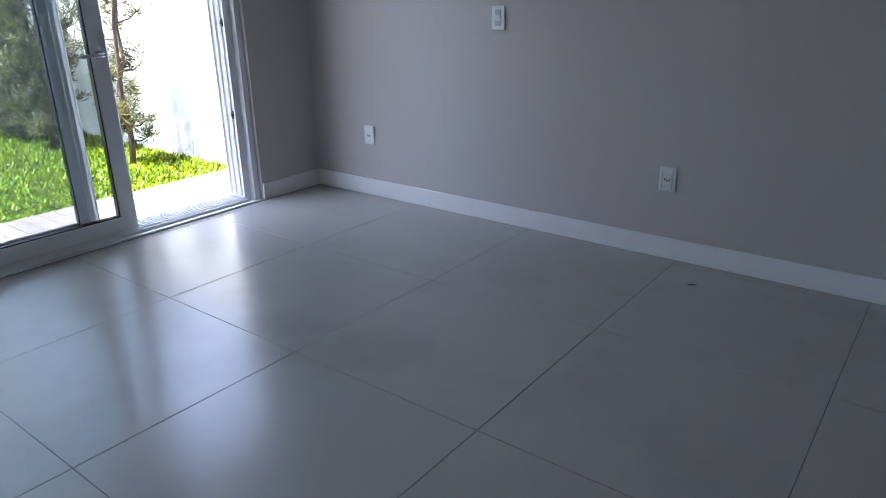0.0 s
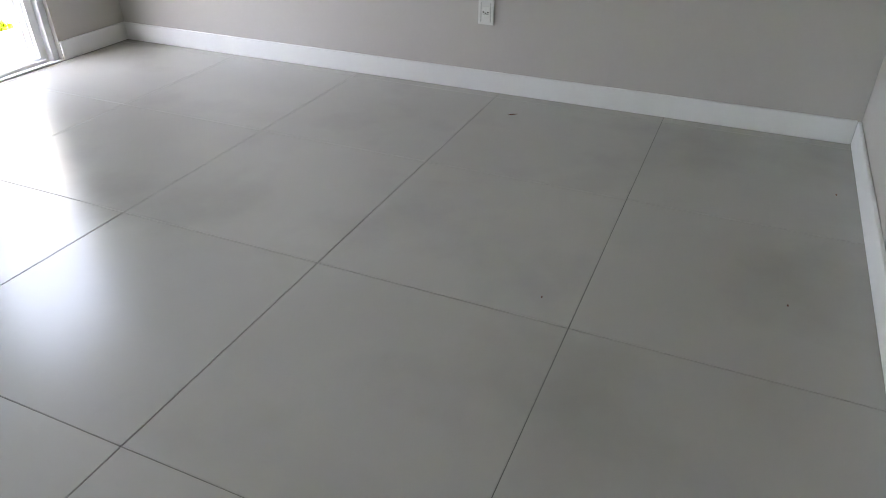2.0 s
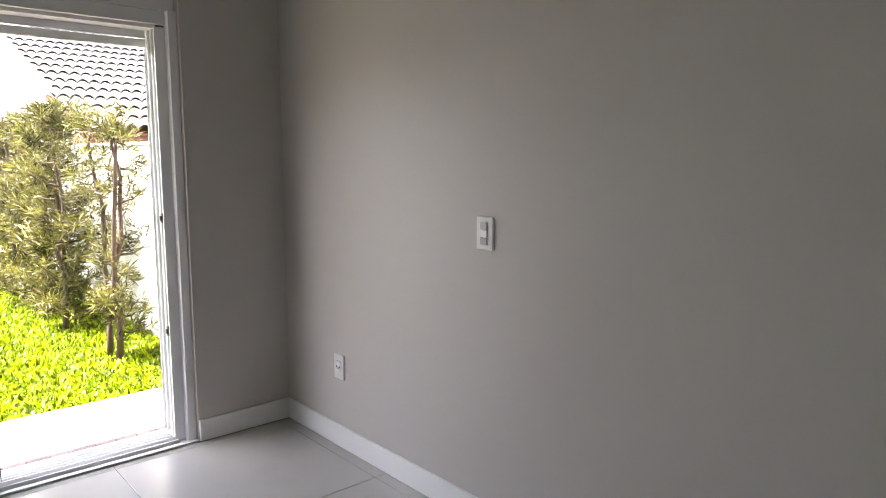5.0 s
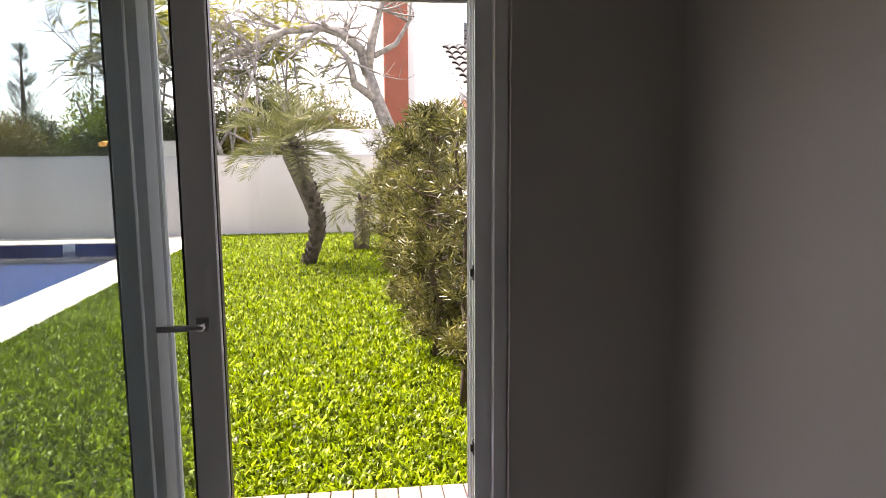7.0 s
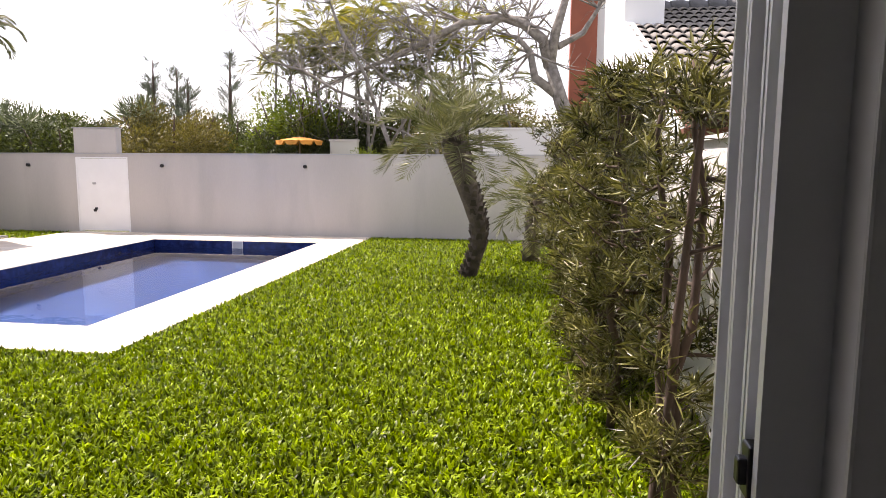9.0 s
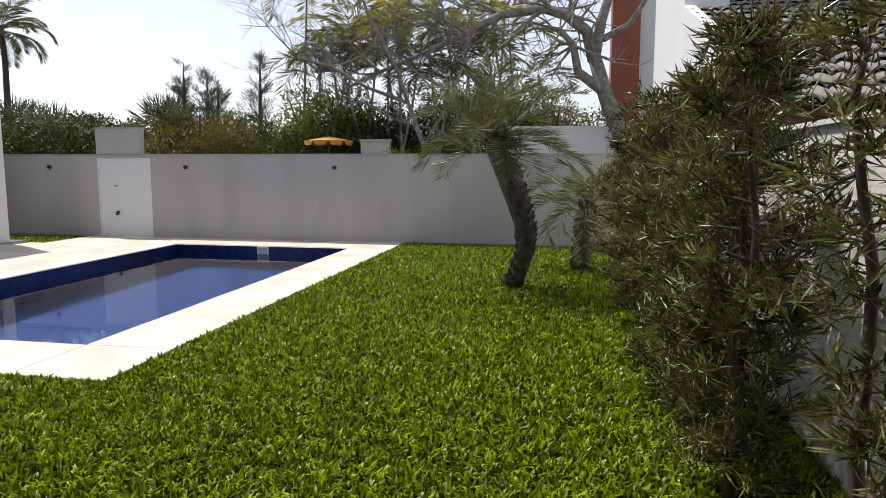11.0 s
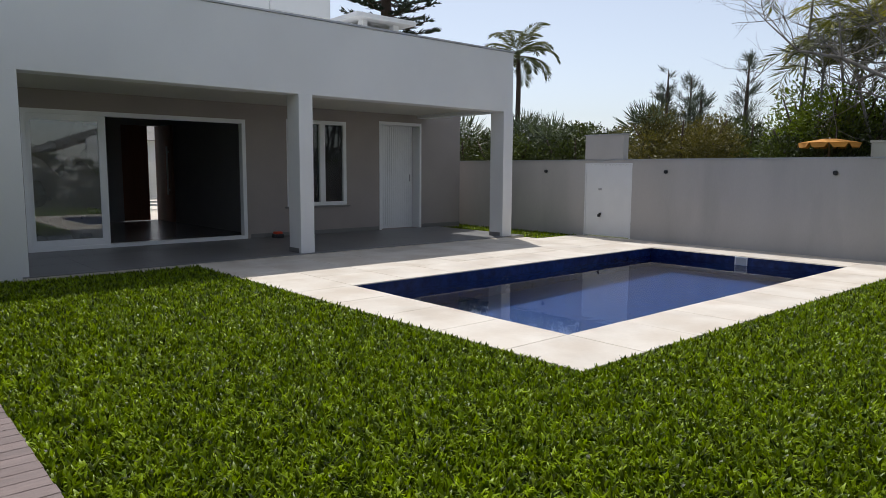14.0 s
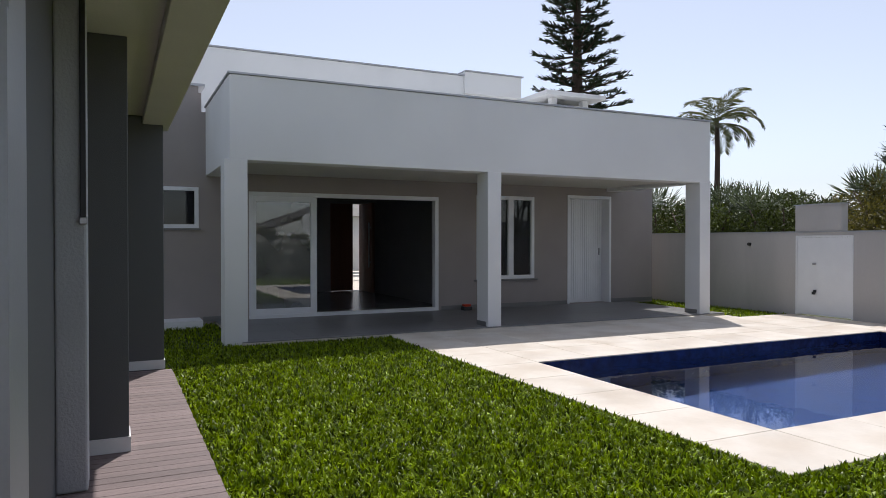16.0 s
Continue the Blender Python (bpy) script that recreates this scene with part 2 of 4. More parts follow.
POOL_TILE = material("navy_mosaic", (0.008, 0.016, 0.075), 0.2, vary=0.3, scale=9, tint=(0.015, 0.032, 0.14), grain=0.25, grain_scale=18, bump=0.05, bump_scale=30)
POOL_FLOOR = material("blue_mosaic", (0.005, 0.038, 0.155), 0.3, vary=0.15, scale=6, grain=0.1, grain_scale=40, bump=0.03)
FLASHING = material("grey_flashing", (0.42, 0.43, 0.45), 0.45, 0.4, vary=0.05)
ROOF_TILE = material("cream_clay_tile", (0.23, 0.213, 0.19), 0.8, vary=0.16, scale=2.5, grain=0.12, grain_scale=30, bump=0.15, per_island=0.12)
DARK_TILE = material("grey_clay_tile", (0.12, 0.12, 0.125), 0.75, vary=0.2, scale=3, grain=0.12, bump=0.15)
DARK_WOOD = material("dark_stained_wood", (0.153, 0.063, 0.040), 0.65, vary=0.25, scale=3, grain=0.2, bump=0.1, specular=0.2, stretch=(1, 1, 0.1))
BRICK_RED = material("red_brown_cladding", (0.30, 0.085, 0.045), 0.7, vary=0.15, scale=2, grain=0.1, bump=0.2, bump_scale=30)
SOIL = material("brown_soil", (0.12, 0.075, 0.045), 0.95, vary=0.3, scale=6, grain=0.25, bump=0.6, bump_scale=40)
# Thatch colour is darkened to hold the shade between the grass blades.
LAWN_BASE = material("shaded_thatch", (0.016, 0.03, 0.004), 0.9, vary=0.35, scale=5, grain=0.3, grain_scale=50, bump=0.5, bump_scale=60)
DIRT = material("far_ground", (0.10, 0.11, 0.05), 0.95, vary=0.3, scale=0.3, grain=0.2, bump=0.3)
# White pilaster render; the shade on it is put into the grey base.
SHADED_WHITE = material("shaded_white_render", (0.42, 0.43, 0.45), 0.8, vary=0.06, scale=2, grain=0.05, bump=0.4, bump_scale=60)
# Indoor shade is put into this grey, lowered to deepen the windows.
DARK_ROOM = material("shaded_room_paint", (0.26, 0.26, 0.27), 0.7, vary=0.05)
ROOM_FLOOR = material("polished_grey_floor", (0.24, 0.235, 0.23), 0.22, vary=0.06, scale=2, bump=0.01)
ORANGE = material("orange_canvas", (0.62, 0.27, 0.04), 0.8, vary=0.12, scale=3)
RED = material("red_plastic", (0.65, 0.06, 0.02), 0.4, vary=0.08)


def water_material():
    m = bpy.data.materials.new("pool_water")
    m.use_nodes = True
    n, l = m.node_tree.nodes, m.node_tree.links
    n.remove(n["Principled BSDF"])
    fres, gl, tr, mix = n.new("ShaderNodeFresnel"), n.new("ShaderNodeBsdfGlossy"), n.new("ShaderNodeBsdfRefraction"), n.new("ShaderNodeMixShader")
    geo, tex, bp = n.new("ShaderNodeNewGeometry"), n.new("ShaderNodeTexNoise"), n.new("ShaderNodeBump")
    tex.inputs["Scale"].default_value, tex.inputs["Detail"].default_value = 5.0, 2
    bp.inputs["Strength"].default_value, bp.inputs["Distance"].default_value = 0.05, 0.02
    l.new(geo.outputs["Position"], tex.inputs["Vector"])
    l.new(tex.outputs[0], bp.inputs["Height"])
    fres.inputs["IOR"].default_value = 1.26
    gl.inputs["Roughness"].default_value = 0.015
    tr.inputs["Color"].default_value = (0.85, 0.93, 1.0, 1)
    tr.inputs["IOR"].default_value, tr.inputs["Roughness"].default_value = 1.33, 0.0
    l.new(bp.outputs[0], tr.inputs["Normal"])
    l.new(bp.outputs[0], gl.inputs["Normal"])
    l.new(bp.outputs[0], fres.inputs["Normal"])
    l.new(fres.outputs[0], mix.inputs[0])
    l.new(tr.outputs[0], mix.inputs[1])
    l.new(gl.outputs[0], mix.inputs[2])
    l.new(mix.outputs[0], n["Material Output"].inputs["Surface"])
    return m


WATER = water_material()

# ---- ground, lawn base, pool ----
GZ = -0.09          # lawn
PZ = -0.06          # paving
PX0, PX1, PY0, PY1 = -7.377, -4.43, 4.605, 10.537    # pool
CX1, CY0 = -3.738, 3.89                               # outer coping lines
R = 600
solid("ground", boxes([(-R, PX0 - 0.3, -R, R, -0.6, -0.13), (PX1 + 0.3, R, -R, R, -0.6, -0.13), (PX0 - 0.3, PX1 + 0.3, -R, PY0 - 0.3, -0.6, -0.13),
                       (PX0 - 0.3, PX1 + 0.3, PY1 + 0.3, R, -0.6, -0.13)]), DIRT, "flat earth that reaches to the horizon", "ground", kind="structure")
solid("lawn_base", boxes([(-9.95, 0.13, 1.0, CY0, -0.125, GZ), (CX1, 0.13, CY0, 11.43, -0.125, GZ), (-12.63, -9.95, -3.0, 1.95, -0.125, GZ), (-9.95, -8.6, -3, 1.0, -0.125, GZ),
                          (-14.5, -9.55, 11.06, 11.43, -0.125, GZ), (-12.62, -9.55, 10.36, 11.06, -0.125, GZ)]), LAWN_BASE, "dark green thatch under the lawn, shade between blades put into its colour", "lawn", kind="structure")
solid("paving_bed", boxes([(-9.55, PX0 - 0.001, CY0, 11.44, -0.13, PZ - 0.012), (-9.95, -9.551, CY0, 10.3, -0.13, PZ - 0.012), (PX0, CX1, CY0, PY0 - 0.001, -0.13, PZ - 0.012), (PX1 + 0.001, CX1, PY0, 11.44, -0.13, PZ - 0.012),
                           (PX0, PX1, PY1 + 0.001, 11.44, -0.13, PZ - 0.012)]), JOINT, "mortar bed under cream stone paving", "paving", kind="structure")
pool = thing("swimming_pool", (-5.9, 7.57, -1.4), "rectangular pool lined with navy blue tiles, full of water", "pool")
part("basin", plate("z", -1.5, PZ - 0.015, (PX0 - 0.2, PX0, PX1, PX1 + 0.2), (PY0 - 0.2, PY0, PY1, PY1 + 0.2), {(1, 1)}), POOL_TILE, pool, "navy blue mosaic lining")
part("basin_floor", boxes([(PX0, PX1, PY0, PY1, -1.5, -1.4)]), POOL_FLOOR, pool, "blue mosaic pool floor")
bm = bmesh.new()
bmesh.ops.create_grid(bm, x_segments=1, y_segments=1, size=1, matrix=Matrix.LocRotScale(((PX0 + PX1) / 2, (PY0 + PY1) / 2, -0.19), None, ((PX1 - PX0) / 2, (PY1 - PY0) / 2, 1)))
w = part("water", bm, WATER, pool, "still clear pool water")
w.visible_shadow = False
sk = part("skimmer", boxes([(-5.955, -5.765, PY1 - 0.014, PY1 + 0.01, -0.24, -0.222), (-5.955, -5.765, PY1 - 0.014, PY1 + 0.01, -0.09, -0.072), (-5.955, -5.94, PY1 - 0.014, PY1 + 0.01, -0.222, -0.09), (-5.78, -5.765, PY1 - 0.014, PY1 + 0.01, -0.222, -0.09)]), PLASTIC, pool, "white square skimmer frame")
part("skimmer_flap", boxes([(-5.94, -5.78, PY1 - 0.006, PY1 + 0.008, -0.222, -0.09)]), GREY_PLASTIC, sk)

# ---- the room ----
XL, YB, ZC = -4.2, -4.0, 2.62
solid("floor", boxes([(XL, 0.0148, YB - 0.0148, 0.0148, -0.12, -0.0025)]), GROUT, "grey grout bed of the tiled floor", "floor", kind="structure")
solid("ceiling", boxes([(XL - 0.15, 0.135, YB - 0.15, 0.2, ZC, ZC + 0.12)]), CEILING, "plain white ceiling", "ceiling", kind="structure")
solid("wall_east", boxes([(0.015, 0.135, YB - 0.15, 0.2, -0.12, ZC)]), PAINT_IN, "warm grey painted plaster wall", "wall", kind="structure")
solid("wall_south", boxes([(XL, 0.015, YB - 0.15, YB - 0.015, -0.12, ZC)]), PAINT_IN, "warm grey painted plaster wall", "wall", kind="structure")
solid("wall_west", boxes([(XL - 0.15, XL, YB - 0.15, 0.2, -0.12, ZC)]), PAINT_IN, "warm grey painted plaster wall", "wall", kind="structure")
DX0, DX1, DZ = -3.42, -0.465, 1.93        # door opening
solid("wall_north", plate("y", 0.015, 0.2, (XL, DX0, DX1, 0.015), (-0.12, -0.02, DZ + 0.22, ZC), {(1, 1)}), PAINT_IN, "warm grey painted wall around a sliding door", "wall", kind="structure")
bb = bmesh.new()
for r in ((0.0, 0.014, YB, -0.0, 0, 0.104), (-0.464, 0.014, 0.0, 0.0145, 0, 0.104), (XL, 0.0, YB - 0.014, YB, 0, 0.104), (XL, -3.5, 0.0, 0.0145, 0, 0.104)):
    box(bb, *r, bevel=0.004)
solid("baseboard", bb, WHITE_GLOSS, "white painted skirting board", "baseboard", kind="structure")

# ---- sliding door ----
door = thing("sliding_door", (-2.0, 0.1, 0), "white aluminium sliding door with glass leaves, pushed open", "door")
part("casing", boxes([(-0.505, -0.4665, 0.042, 0.094, 0, 1.969), (DX0 + 0.0015, DX0 + 0.06, 0.072, 0.094, 0, 1.969), (DX0 + 0.06, -0.505, 0.072, 0.094, 1.91, 1.969)], 0.003), ALU, door, "white inner casing")
part("shutter_box", boxes([(DX0 + 0.0015, -0.4665, 0.069, 0.199, 1.97, 2.148)], 0.004), ALU, door, "white cover of the roller shutter box")
rows = [(-0.541, -0.4665, 0.0945, 0.199, 0.0, 1.9), (-0.541, -0.513, 0.199, 0.225, 0.0, 1.9), (-0.552, -0.5055, 0.082, 0.094, 0.0, 1.9)]
for y in (0.118, 0.128, 0.172, 0.180, 0.219):
    rows.append((-0.552, -0.541, y, y + 0.006, 0.03, 1.9))
part("right_jamb", boxes(rows), ALU, door, "grooved white jamb")
# White side cover in shadow: the grey material carries that shade.
part("left_jamb", boxes([(DX0 + 0.0015, DX0 + 0.04, 0.077, 0.225, 0.0, 1.9), (DX0 - 0.41, DX0 + 0.0015, 0.2, 0.225, 0.0, 2.2)]), FLASHING, door, "white aluminium side cover, shade put into its grey")
part("head", boxes([(DX0, -0.541, 0.0945, 0.205, 1.895, 1.93)]), ALU, door)
rows = [(DX0, -0.4665, 0.016, 0.2, -0.019, 0.003), (DX0, -0.542, 0.058, 0.2, 0.003, 0.012)]
for y in (0.024, 0.072, 0.1, 0.128, 0.153, 0.176, 0.194):
    rows.append((DX0, -0.555, y, y + 0.006, 0.012, 0.03))
part("sill_track", boxes(rows), ALU, door, "white aluminium sill with rails")
part("shutter_curtain", boxes([(DX0 + 0.04, -0.556, 0.185, 0.197, 1.822 + 0.04 * k, 1.858 + 0.04 * k) for k in range(2)], 0.004), ALU, door, "lowest slats of a rolled-up shutter")


def leaf(x0, x1, y0, y1, name, s=0.088):
    r = 0.085
    f = part(name, plate("y", y0, y1, (x0, x0 + s, x1 - s, x1), (0.022, 0.022 + r, 1.89 - r, 1.89), {(1, 1)}, 0.004), ALU, door)
    ym = (y0 + y1) / 2
    part("gasket", boxes([(x0 + s, x0 + s + 0.006, y0 + 0.004, y1 - 0.004, 0.107, 1.805), (x1 - s - 0.006, x1 - s, y0 + 0.004, y1 - 0.004, 0.107, 1.805), (x0 + s, x1 - s, y0 + 0.004, y1 - 0.004, 0.107, 0.113)]), BLACK, f)
    g = part("pane", boxes([(x0 + s - 0.005, x1 - s + 0.005, ym - 0.003, ym + 0.003, 0.1, 1.81)]), GLASS, f)
    g.visible_shadow = False
    return f


lf = leaf(-2.42, -1.256, 0.084, 0.124, "inner_leaf")
hb = boxes([(-1.322, -1.288, 0.077, 0.084, 0.92, 0.96)], 0.003)
tube(hb, [(-1.305, 0.08, 0.94), (-1.305, 0.044, 0.94)], [0.011, 0.010], 10)
tube(hb, [(-1.296, 0.042, 0.94), (-1.345, 0.041, 0.94), (-1.415, 0.044, 0.939)], [0.010, 0.009, 0.008], 10)
part("edge_seal", boxes([(-1.2562, -1.2525, 0.094, 0.1235, 0.03, 1.885)]), BLACK, lf, "black rubber edge seal")
part("lever_handle", hb, STEEL, lf, "satin metal lever handle")
leaf(-2.62, -1.476, 0.136, 0.172, "middle_leaf", 0.056)
b = bmesh.new()
for ring in (((-1.476, 0.15), (-1.448, 0.152), (-1.425, 0.17), (-1.425, 0.176), (-1.476, 0.172)), ((-1.44, 0.1765), (-1.416, 0.1765), (-1.41, 0.182), (-1.41, 0.194), (-1.44, 0.194))):
    lo, hi = ([b.verts.new((x, y, z)) for x, y in ring] for z in (0.022, 1.89))
    b.faces.new(lo), b.faces.new(hi)
    for k in range(5):
        b.faces.new((lo[k], lo[(k + 1) % 5], hi[(k + 1) % 5], hi[k]))
part("interlock_profile", b, ALU, door, "slim ribbed interlock between two leaves")
leaf(DX0 + 0.03, -2.56, 0.18, 0.198, "outer_leaf")
for z in (1.06, 0.532):
    part("lock_strike", boxes([(-0.555, -0.54, 0.095, 0.116, z - 0.022, z + 0.022), (-0.562, -0.552, 0.098, 0.110, z - 0.011, z + 0.011)], 0.002), BLACK, door, "small black lock strike")


# ---- outlets and switch ----
def wall_plate(name, y, z, label, category):
    t = thing(name, (0.015, y, z), label, category)
    part("plate", boxes([(0.006, 0.0155, y - 0.039, y + 0.039, z - 0.058, z + 0.058)], 0.003), PLASTIC, t)
    return t


for y, lab in ((-0.473, "white wall socket low on the plaster beside the corner"), (-2.352, "white double wall socket above the skirting board")):
    o = wall_plate("wall_outlet", y, 0.383, lab, "wall outlet")
    fc = part("socket_face", boxes([(0.003, 0.008, y - 0.02, y + 0.02, 0.355, 0.411)], 0.002), PLASTIC, o)
    part("socket_holes", boxes([(0.0021, 0.004, y - 0.014, y + 0.014, 0.3745, 0.3755)] + [(0.0022, 0.004, y + d - 0.0035, y + d + 0.0035, 0.380, 0.387) for d in (-0.011, 0.011)] + [(0.0022, 0.004, y - 0.003, y + 0.003, 0.376, 0.382)]), BLACK, fc)
    if y < -2:
        [part("slot", boxes([(0.003, 0.0062, y + d - 0.001, y + d + 0.001, 0.338, 0.428)]), GREY_PLASTIC, o) for d in (-0.024, 0.024)]
sw = wall_plate("light_switch", -1.41, 1.08, "white wall plate with three grey rocker switches", "light switch")
for k in range(3):
    z = 1.08 + 0.027 * (k - 1)
    part("rocker", boxes([(0.001, 0.008, -1.426, -1.394, z - 0.0125, z + 0.0125)], 0.002), GREY_PLASTIC if k != 1 else PLASTIC, sw)

# ---- own wing, outside ----
wing = solid("wall_wing", boxes([(-5.3, XL - 0.15, 0.0, 0.2, -0.12, 2.48), (-5.3, DX0 - 0.411, 0.2, 0.218, -0.12, 2.48), (DX0 - 0.411, 0.135, 0.2, 0.218, 2.2, 2.48), (-0.511, 0.135, 0.2, 0.218, -0.12, 2.2)], ), DARK_RENDER, "grey rendered outside wall of the bedroom wing", "wall", kind="structure")
solid("wall_wing_recess", boxes([(-8.8, -5.2, -3.0, -0.5, -0.12, 2.48)]), DARK_RENDER, "grey rendered recessed wall behind the deck", "wall", kind="structure")
solid("wing_pier", boxes([(-5.95, -5.70, -0.5, 0.565, -0.12, 2.48)], 0.006), DARK_RENDER, "dark grey rendered pier beside the wooden deck", "wall", kind="structure")
solid("wing_pier_far", boxes([(-8.9, -8.52, -0.5, 0.93, -0.12, 2.48)], 0.006), DARK_RENDER, "dark grey rendered pier at the end of the deck", "wall", kind="structure")
solid("wing_pier_skirting", boxes([(-5.96, -5.69, -0.4, 0.574, -0.03, 0.06), (-8.91, -8.51, -0.4, 0.938, -0.03, 0.06)]), WHITE_WALL, "white painted skirting at the foot of the piers", "trim", kind="structure")
solid("wing_pilaster", boxes([(-5.25, -5.05, 0.218, 0.364, -0.03, 2.48)], 0.012), SHADED_WHITE, "white plastered pilaster with rough edges, shade put into its grey", "pilaster", kind="structure")
rail = thing("shutter_guide", (-5.0, 0.33, 1.33), "dark metal shutter guide on a white pilaster", "shutter guide")
part("rail", boxes([(-5.052, -5.03, 0.335, 0.362, 1.36, 2.46)], 0.003), BLACK, rail)
part("stop", boxes([(-5.052, -5.015, 0.33, 0.368, 1.33, 1.365)], 0.004), STEEL, rail)
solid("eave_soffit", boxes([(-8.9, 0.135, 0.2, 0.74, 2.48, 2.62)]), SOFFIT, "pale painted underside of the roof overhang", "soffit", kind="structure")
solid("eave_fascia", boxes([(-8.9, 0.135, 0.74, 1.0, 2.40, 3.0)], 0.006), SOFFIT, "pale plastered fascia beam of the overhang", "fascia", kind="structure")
solid("roof_wing", boxes([(-8.9, 0.135, -4.15, 0.74, 2.75, 2.95)]), WHITE_WALL, "flat white roof over the bedroom wing", "roof", kind="structure")

# ---- main house ----
XF, XW = -10.116, -12.647
YW0, YW1 = 2.47, 5.90          # big sliding window
house = thing("main_house", (-13, 6, 0), "white and grey flat-roofed house with a porch", "house")
T = 0.26
part("porch_wall", plate("x", XW - T, XW, (-3.0, 1.02, 1.69, YW0, YW1, 6.7, 8.0, 8.8, 9.91, 11.04), (-0.12, -0.04, 0.51, 1.45, 2.06, 2.1, 2.12, 2.18, 3.3, 3.7),
                         {(1, 3), (1, 4)} | {(3, k) for k in (1, 2, 3)} | {(5, k) for k in (2, 3, 4, 5)} | {(7, k) for k in range(1, 7)} | {(k, 8) for k in range(2, 9)}), GREY_WALL, house, "grey rendered wall")
part("end_wall", boxes([(-20, XW - T, 10.8, 11.04, -0.12, 3.3)]), GREY_WALL, house)
part("beam", boxes([(XF - 0.30, XF, 1.80, 10.05, 2.28, 3.36), (XW + 0.002, XF - 0.30, 1.80, 2.02, 2.28, 3.36), (XW + 0.002, XF - 0.30, 9.79, 10.05, 2.28, 3.36)], 0.008), WHITE_WALL, house, "white rendered fascia over the porch")
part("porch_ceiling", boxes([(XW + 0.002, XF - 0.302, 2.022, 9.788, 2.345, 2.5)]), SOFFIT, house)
part("porch_roof", boxes([(-20, XF - 0.02, 1.82, 10.03, 3.28, 3.34)]), WHITE_WALL, house)
part("flashing", boxes([(XF - 0.31, XF + 0.02, 1.78, 10.07, 3.362, 3.39), (XW, XF - 0.31, 1.78, 2.03, 3.362, 3.39), (XW, XF - 0.31, 9.78, 10.07, 3.362, 3.39)], 0.003), FLASHING, house, "grey metal capping")
for y0, y1 in ((1.73, 2.02), (5.53, 5.76), (9.81, 10.06)):
    d = 0.30 if y0 < 2 else 0.34
    c = part("column", boxes([(XF - d, XF + 0.004, y0, y1, -0.09, 2.285)], 0.006), WHITE_WALL, house)
    if y0 > 2:
        part("plinth", boxes([(XF - d - 0.004, XF - 0.06, y0 - 0.006, y1 - 0.02, -0.06, 0.03)]), PORCH_FLOOR, c, "dark stone foot")
for a, c in ((1.75, YW0 - 0.05), (YW1 + 0.06, 8.78), (9.93, 11.03)):
    part("skirting", boxes([(XW, XW + 0.012, a, c, -0.04, 0.04)]), PORCH_FLOOR, house, "dark stone skirting")
part("plinth_band", boxes([(XW, XW + 0.5, -2.0, 1.70, -0.09, 0.03)]), WHITE_WALL, house, "low white kerb")
part("upper_storey", boxes([(-20, -15.5, -4.0, 7.9, 3.3, 5.12)], 0.01), WHITE_WALL, house, "white upper storey")
part("roof_parapet", boxes([(-18.5, -15.45, 7.9, 9.45, 4.72, 5.22), (-18.5, -15.8, 7.9, 9.3, 3.3, 4.722)], 0.01), WHITE_WALL, house, "white projecting parapet")
part("link_roof", boxes([(-15.5, XW - 0.1, -4.0, 1.75, 3.3, 3.62)], 0.01), GREY_WALL, house)
part("upper_flashing", boxes([(-20, -15.46, -4.02, 7.9, 5.122, 5.15), (-18.5, -15.41, 7.9, 9.49, 5.222, 5.25), (-15.5, XW + 0.03, -4, 1.79, 3.7, 3.74)]), FLASHING, house)
ch = part("chimney", boxes([(-14.6, -13.7, 9.1, 10.3, 3.3, 4.25), (-14.5, -14.35, 9.2, 10.2, 4.25, 4.42), (-13.95, -13.8, 9.2, 9.35, 4.25, 4.42), (-13.95, -13.8, 10.05, 10.2, 4.25, 4.42)], 0.01), WHITE_WALL, house, "white plastered chimney")
part("chimney_cap", boxes([(-14.8, -13.55, 8.9, 10.5, 4.42, 4.52)], 0.012), WHITE_WALL, ch)
# the big window
part("sliding_window", plate("x", XW - 0.12, XW + 0.01, (YW0, YW0 + 0.06, YW1 - 0.07, YW1), (-0.04, 0.02, 1.99, 2.06), {(1, 1)}, 0.004), ALU, house, "white framed sliding window, half open")
sl = part("window_leaf", plate("x", XW - 0.06, XW - 0.015, (YW0 + 0.06, YW0 + 0.12, 3.5, 3.61), (0.02, 0.12, 1.9, 1.99), {(1, 1)}, 0.004), ALU, house)
part("pane", boxes([(XW - 0.042, XW - 0.036, YW0 + 0.12, 3.5, 0.12, 1.9)]), SOLAR_GLASS, sl).visible_shadow = False
# window with three casements
wf = part("casement_window", plate("x", XW - 0.10, XW + 0.012, (6.7, 6.77, 7.02, 7.08, 7.40, 7.52, 7.93, 8.0), (0.51, 0.58, 2.05, 2.12), {(1, 1), (3, 1), (5, 1)}, 0.004), ALU, house, "white framed casement window")
for a, b in ((6.77, 7.02), (7.08, 7.40), (7.52, 7.93)):
    part("pane", boxes([(XW - 0.045, XW - 0.04, a, b, 0.58, 2.05)]), DARK_GLASS, wf)
part("window_sill", boxes([(XW - 0.02, XW + 0.05, 6.65, 8.06, 0.475, 0.508)], 0.004), PORCH_FLOOR, house, "dark stone sill")
# small bathroom window
sf = part("small_window", plate("x", XW - 0.08, XW + 0.012, (1.02, 1.08, 1.63, 1.69), (1.45, 1.51, 2.04, 2.1), {(1, 1)}, 0.004), ALU, house, "small white framed window")
part("pane", boxes([(XW - 0.045, XW - 0.04, 1.08, 1.63, 1.51, 2.04)]), DARK_GLASS, sf)
part("window_sill", boxes([(XW - 0.01, XW + 0.035, 0.99, 1.72, 1.418, 1.447)], 0.004), PORCH_FLOOR, house, "dark stone sill")
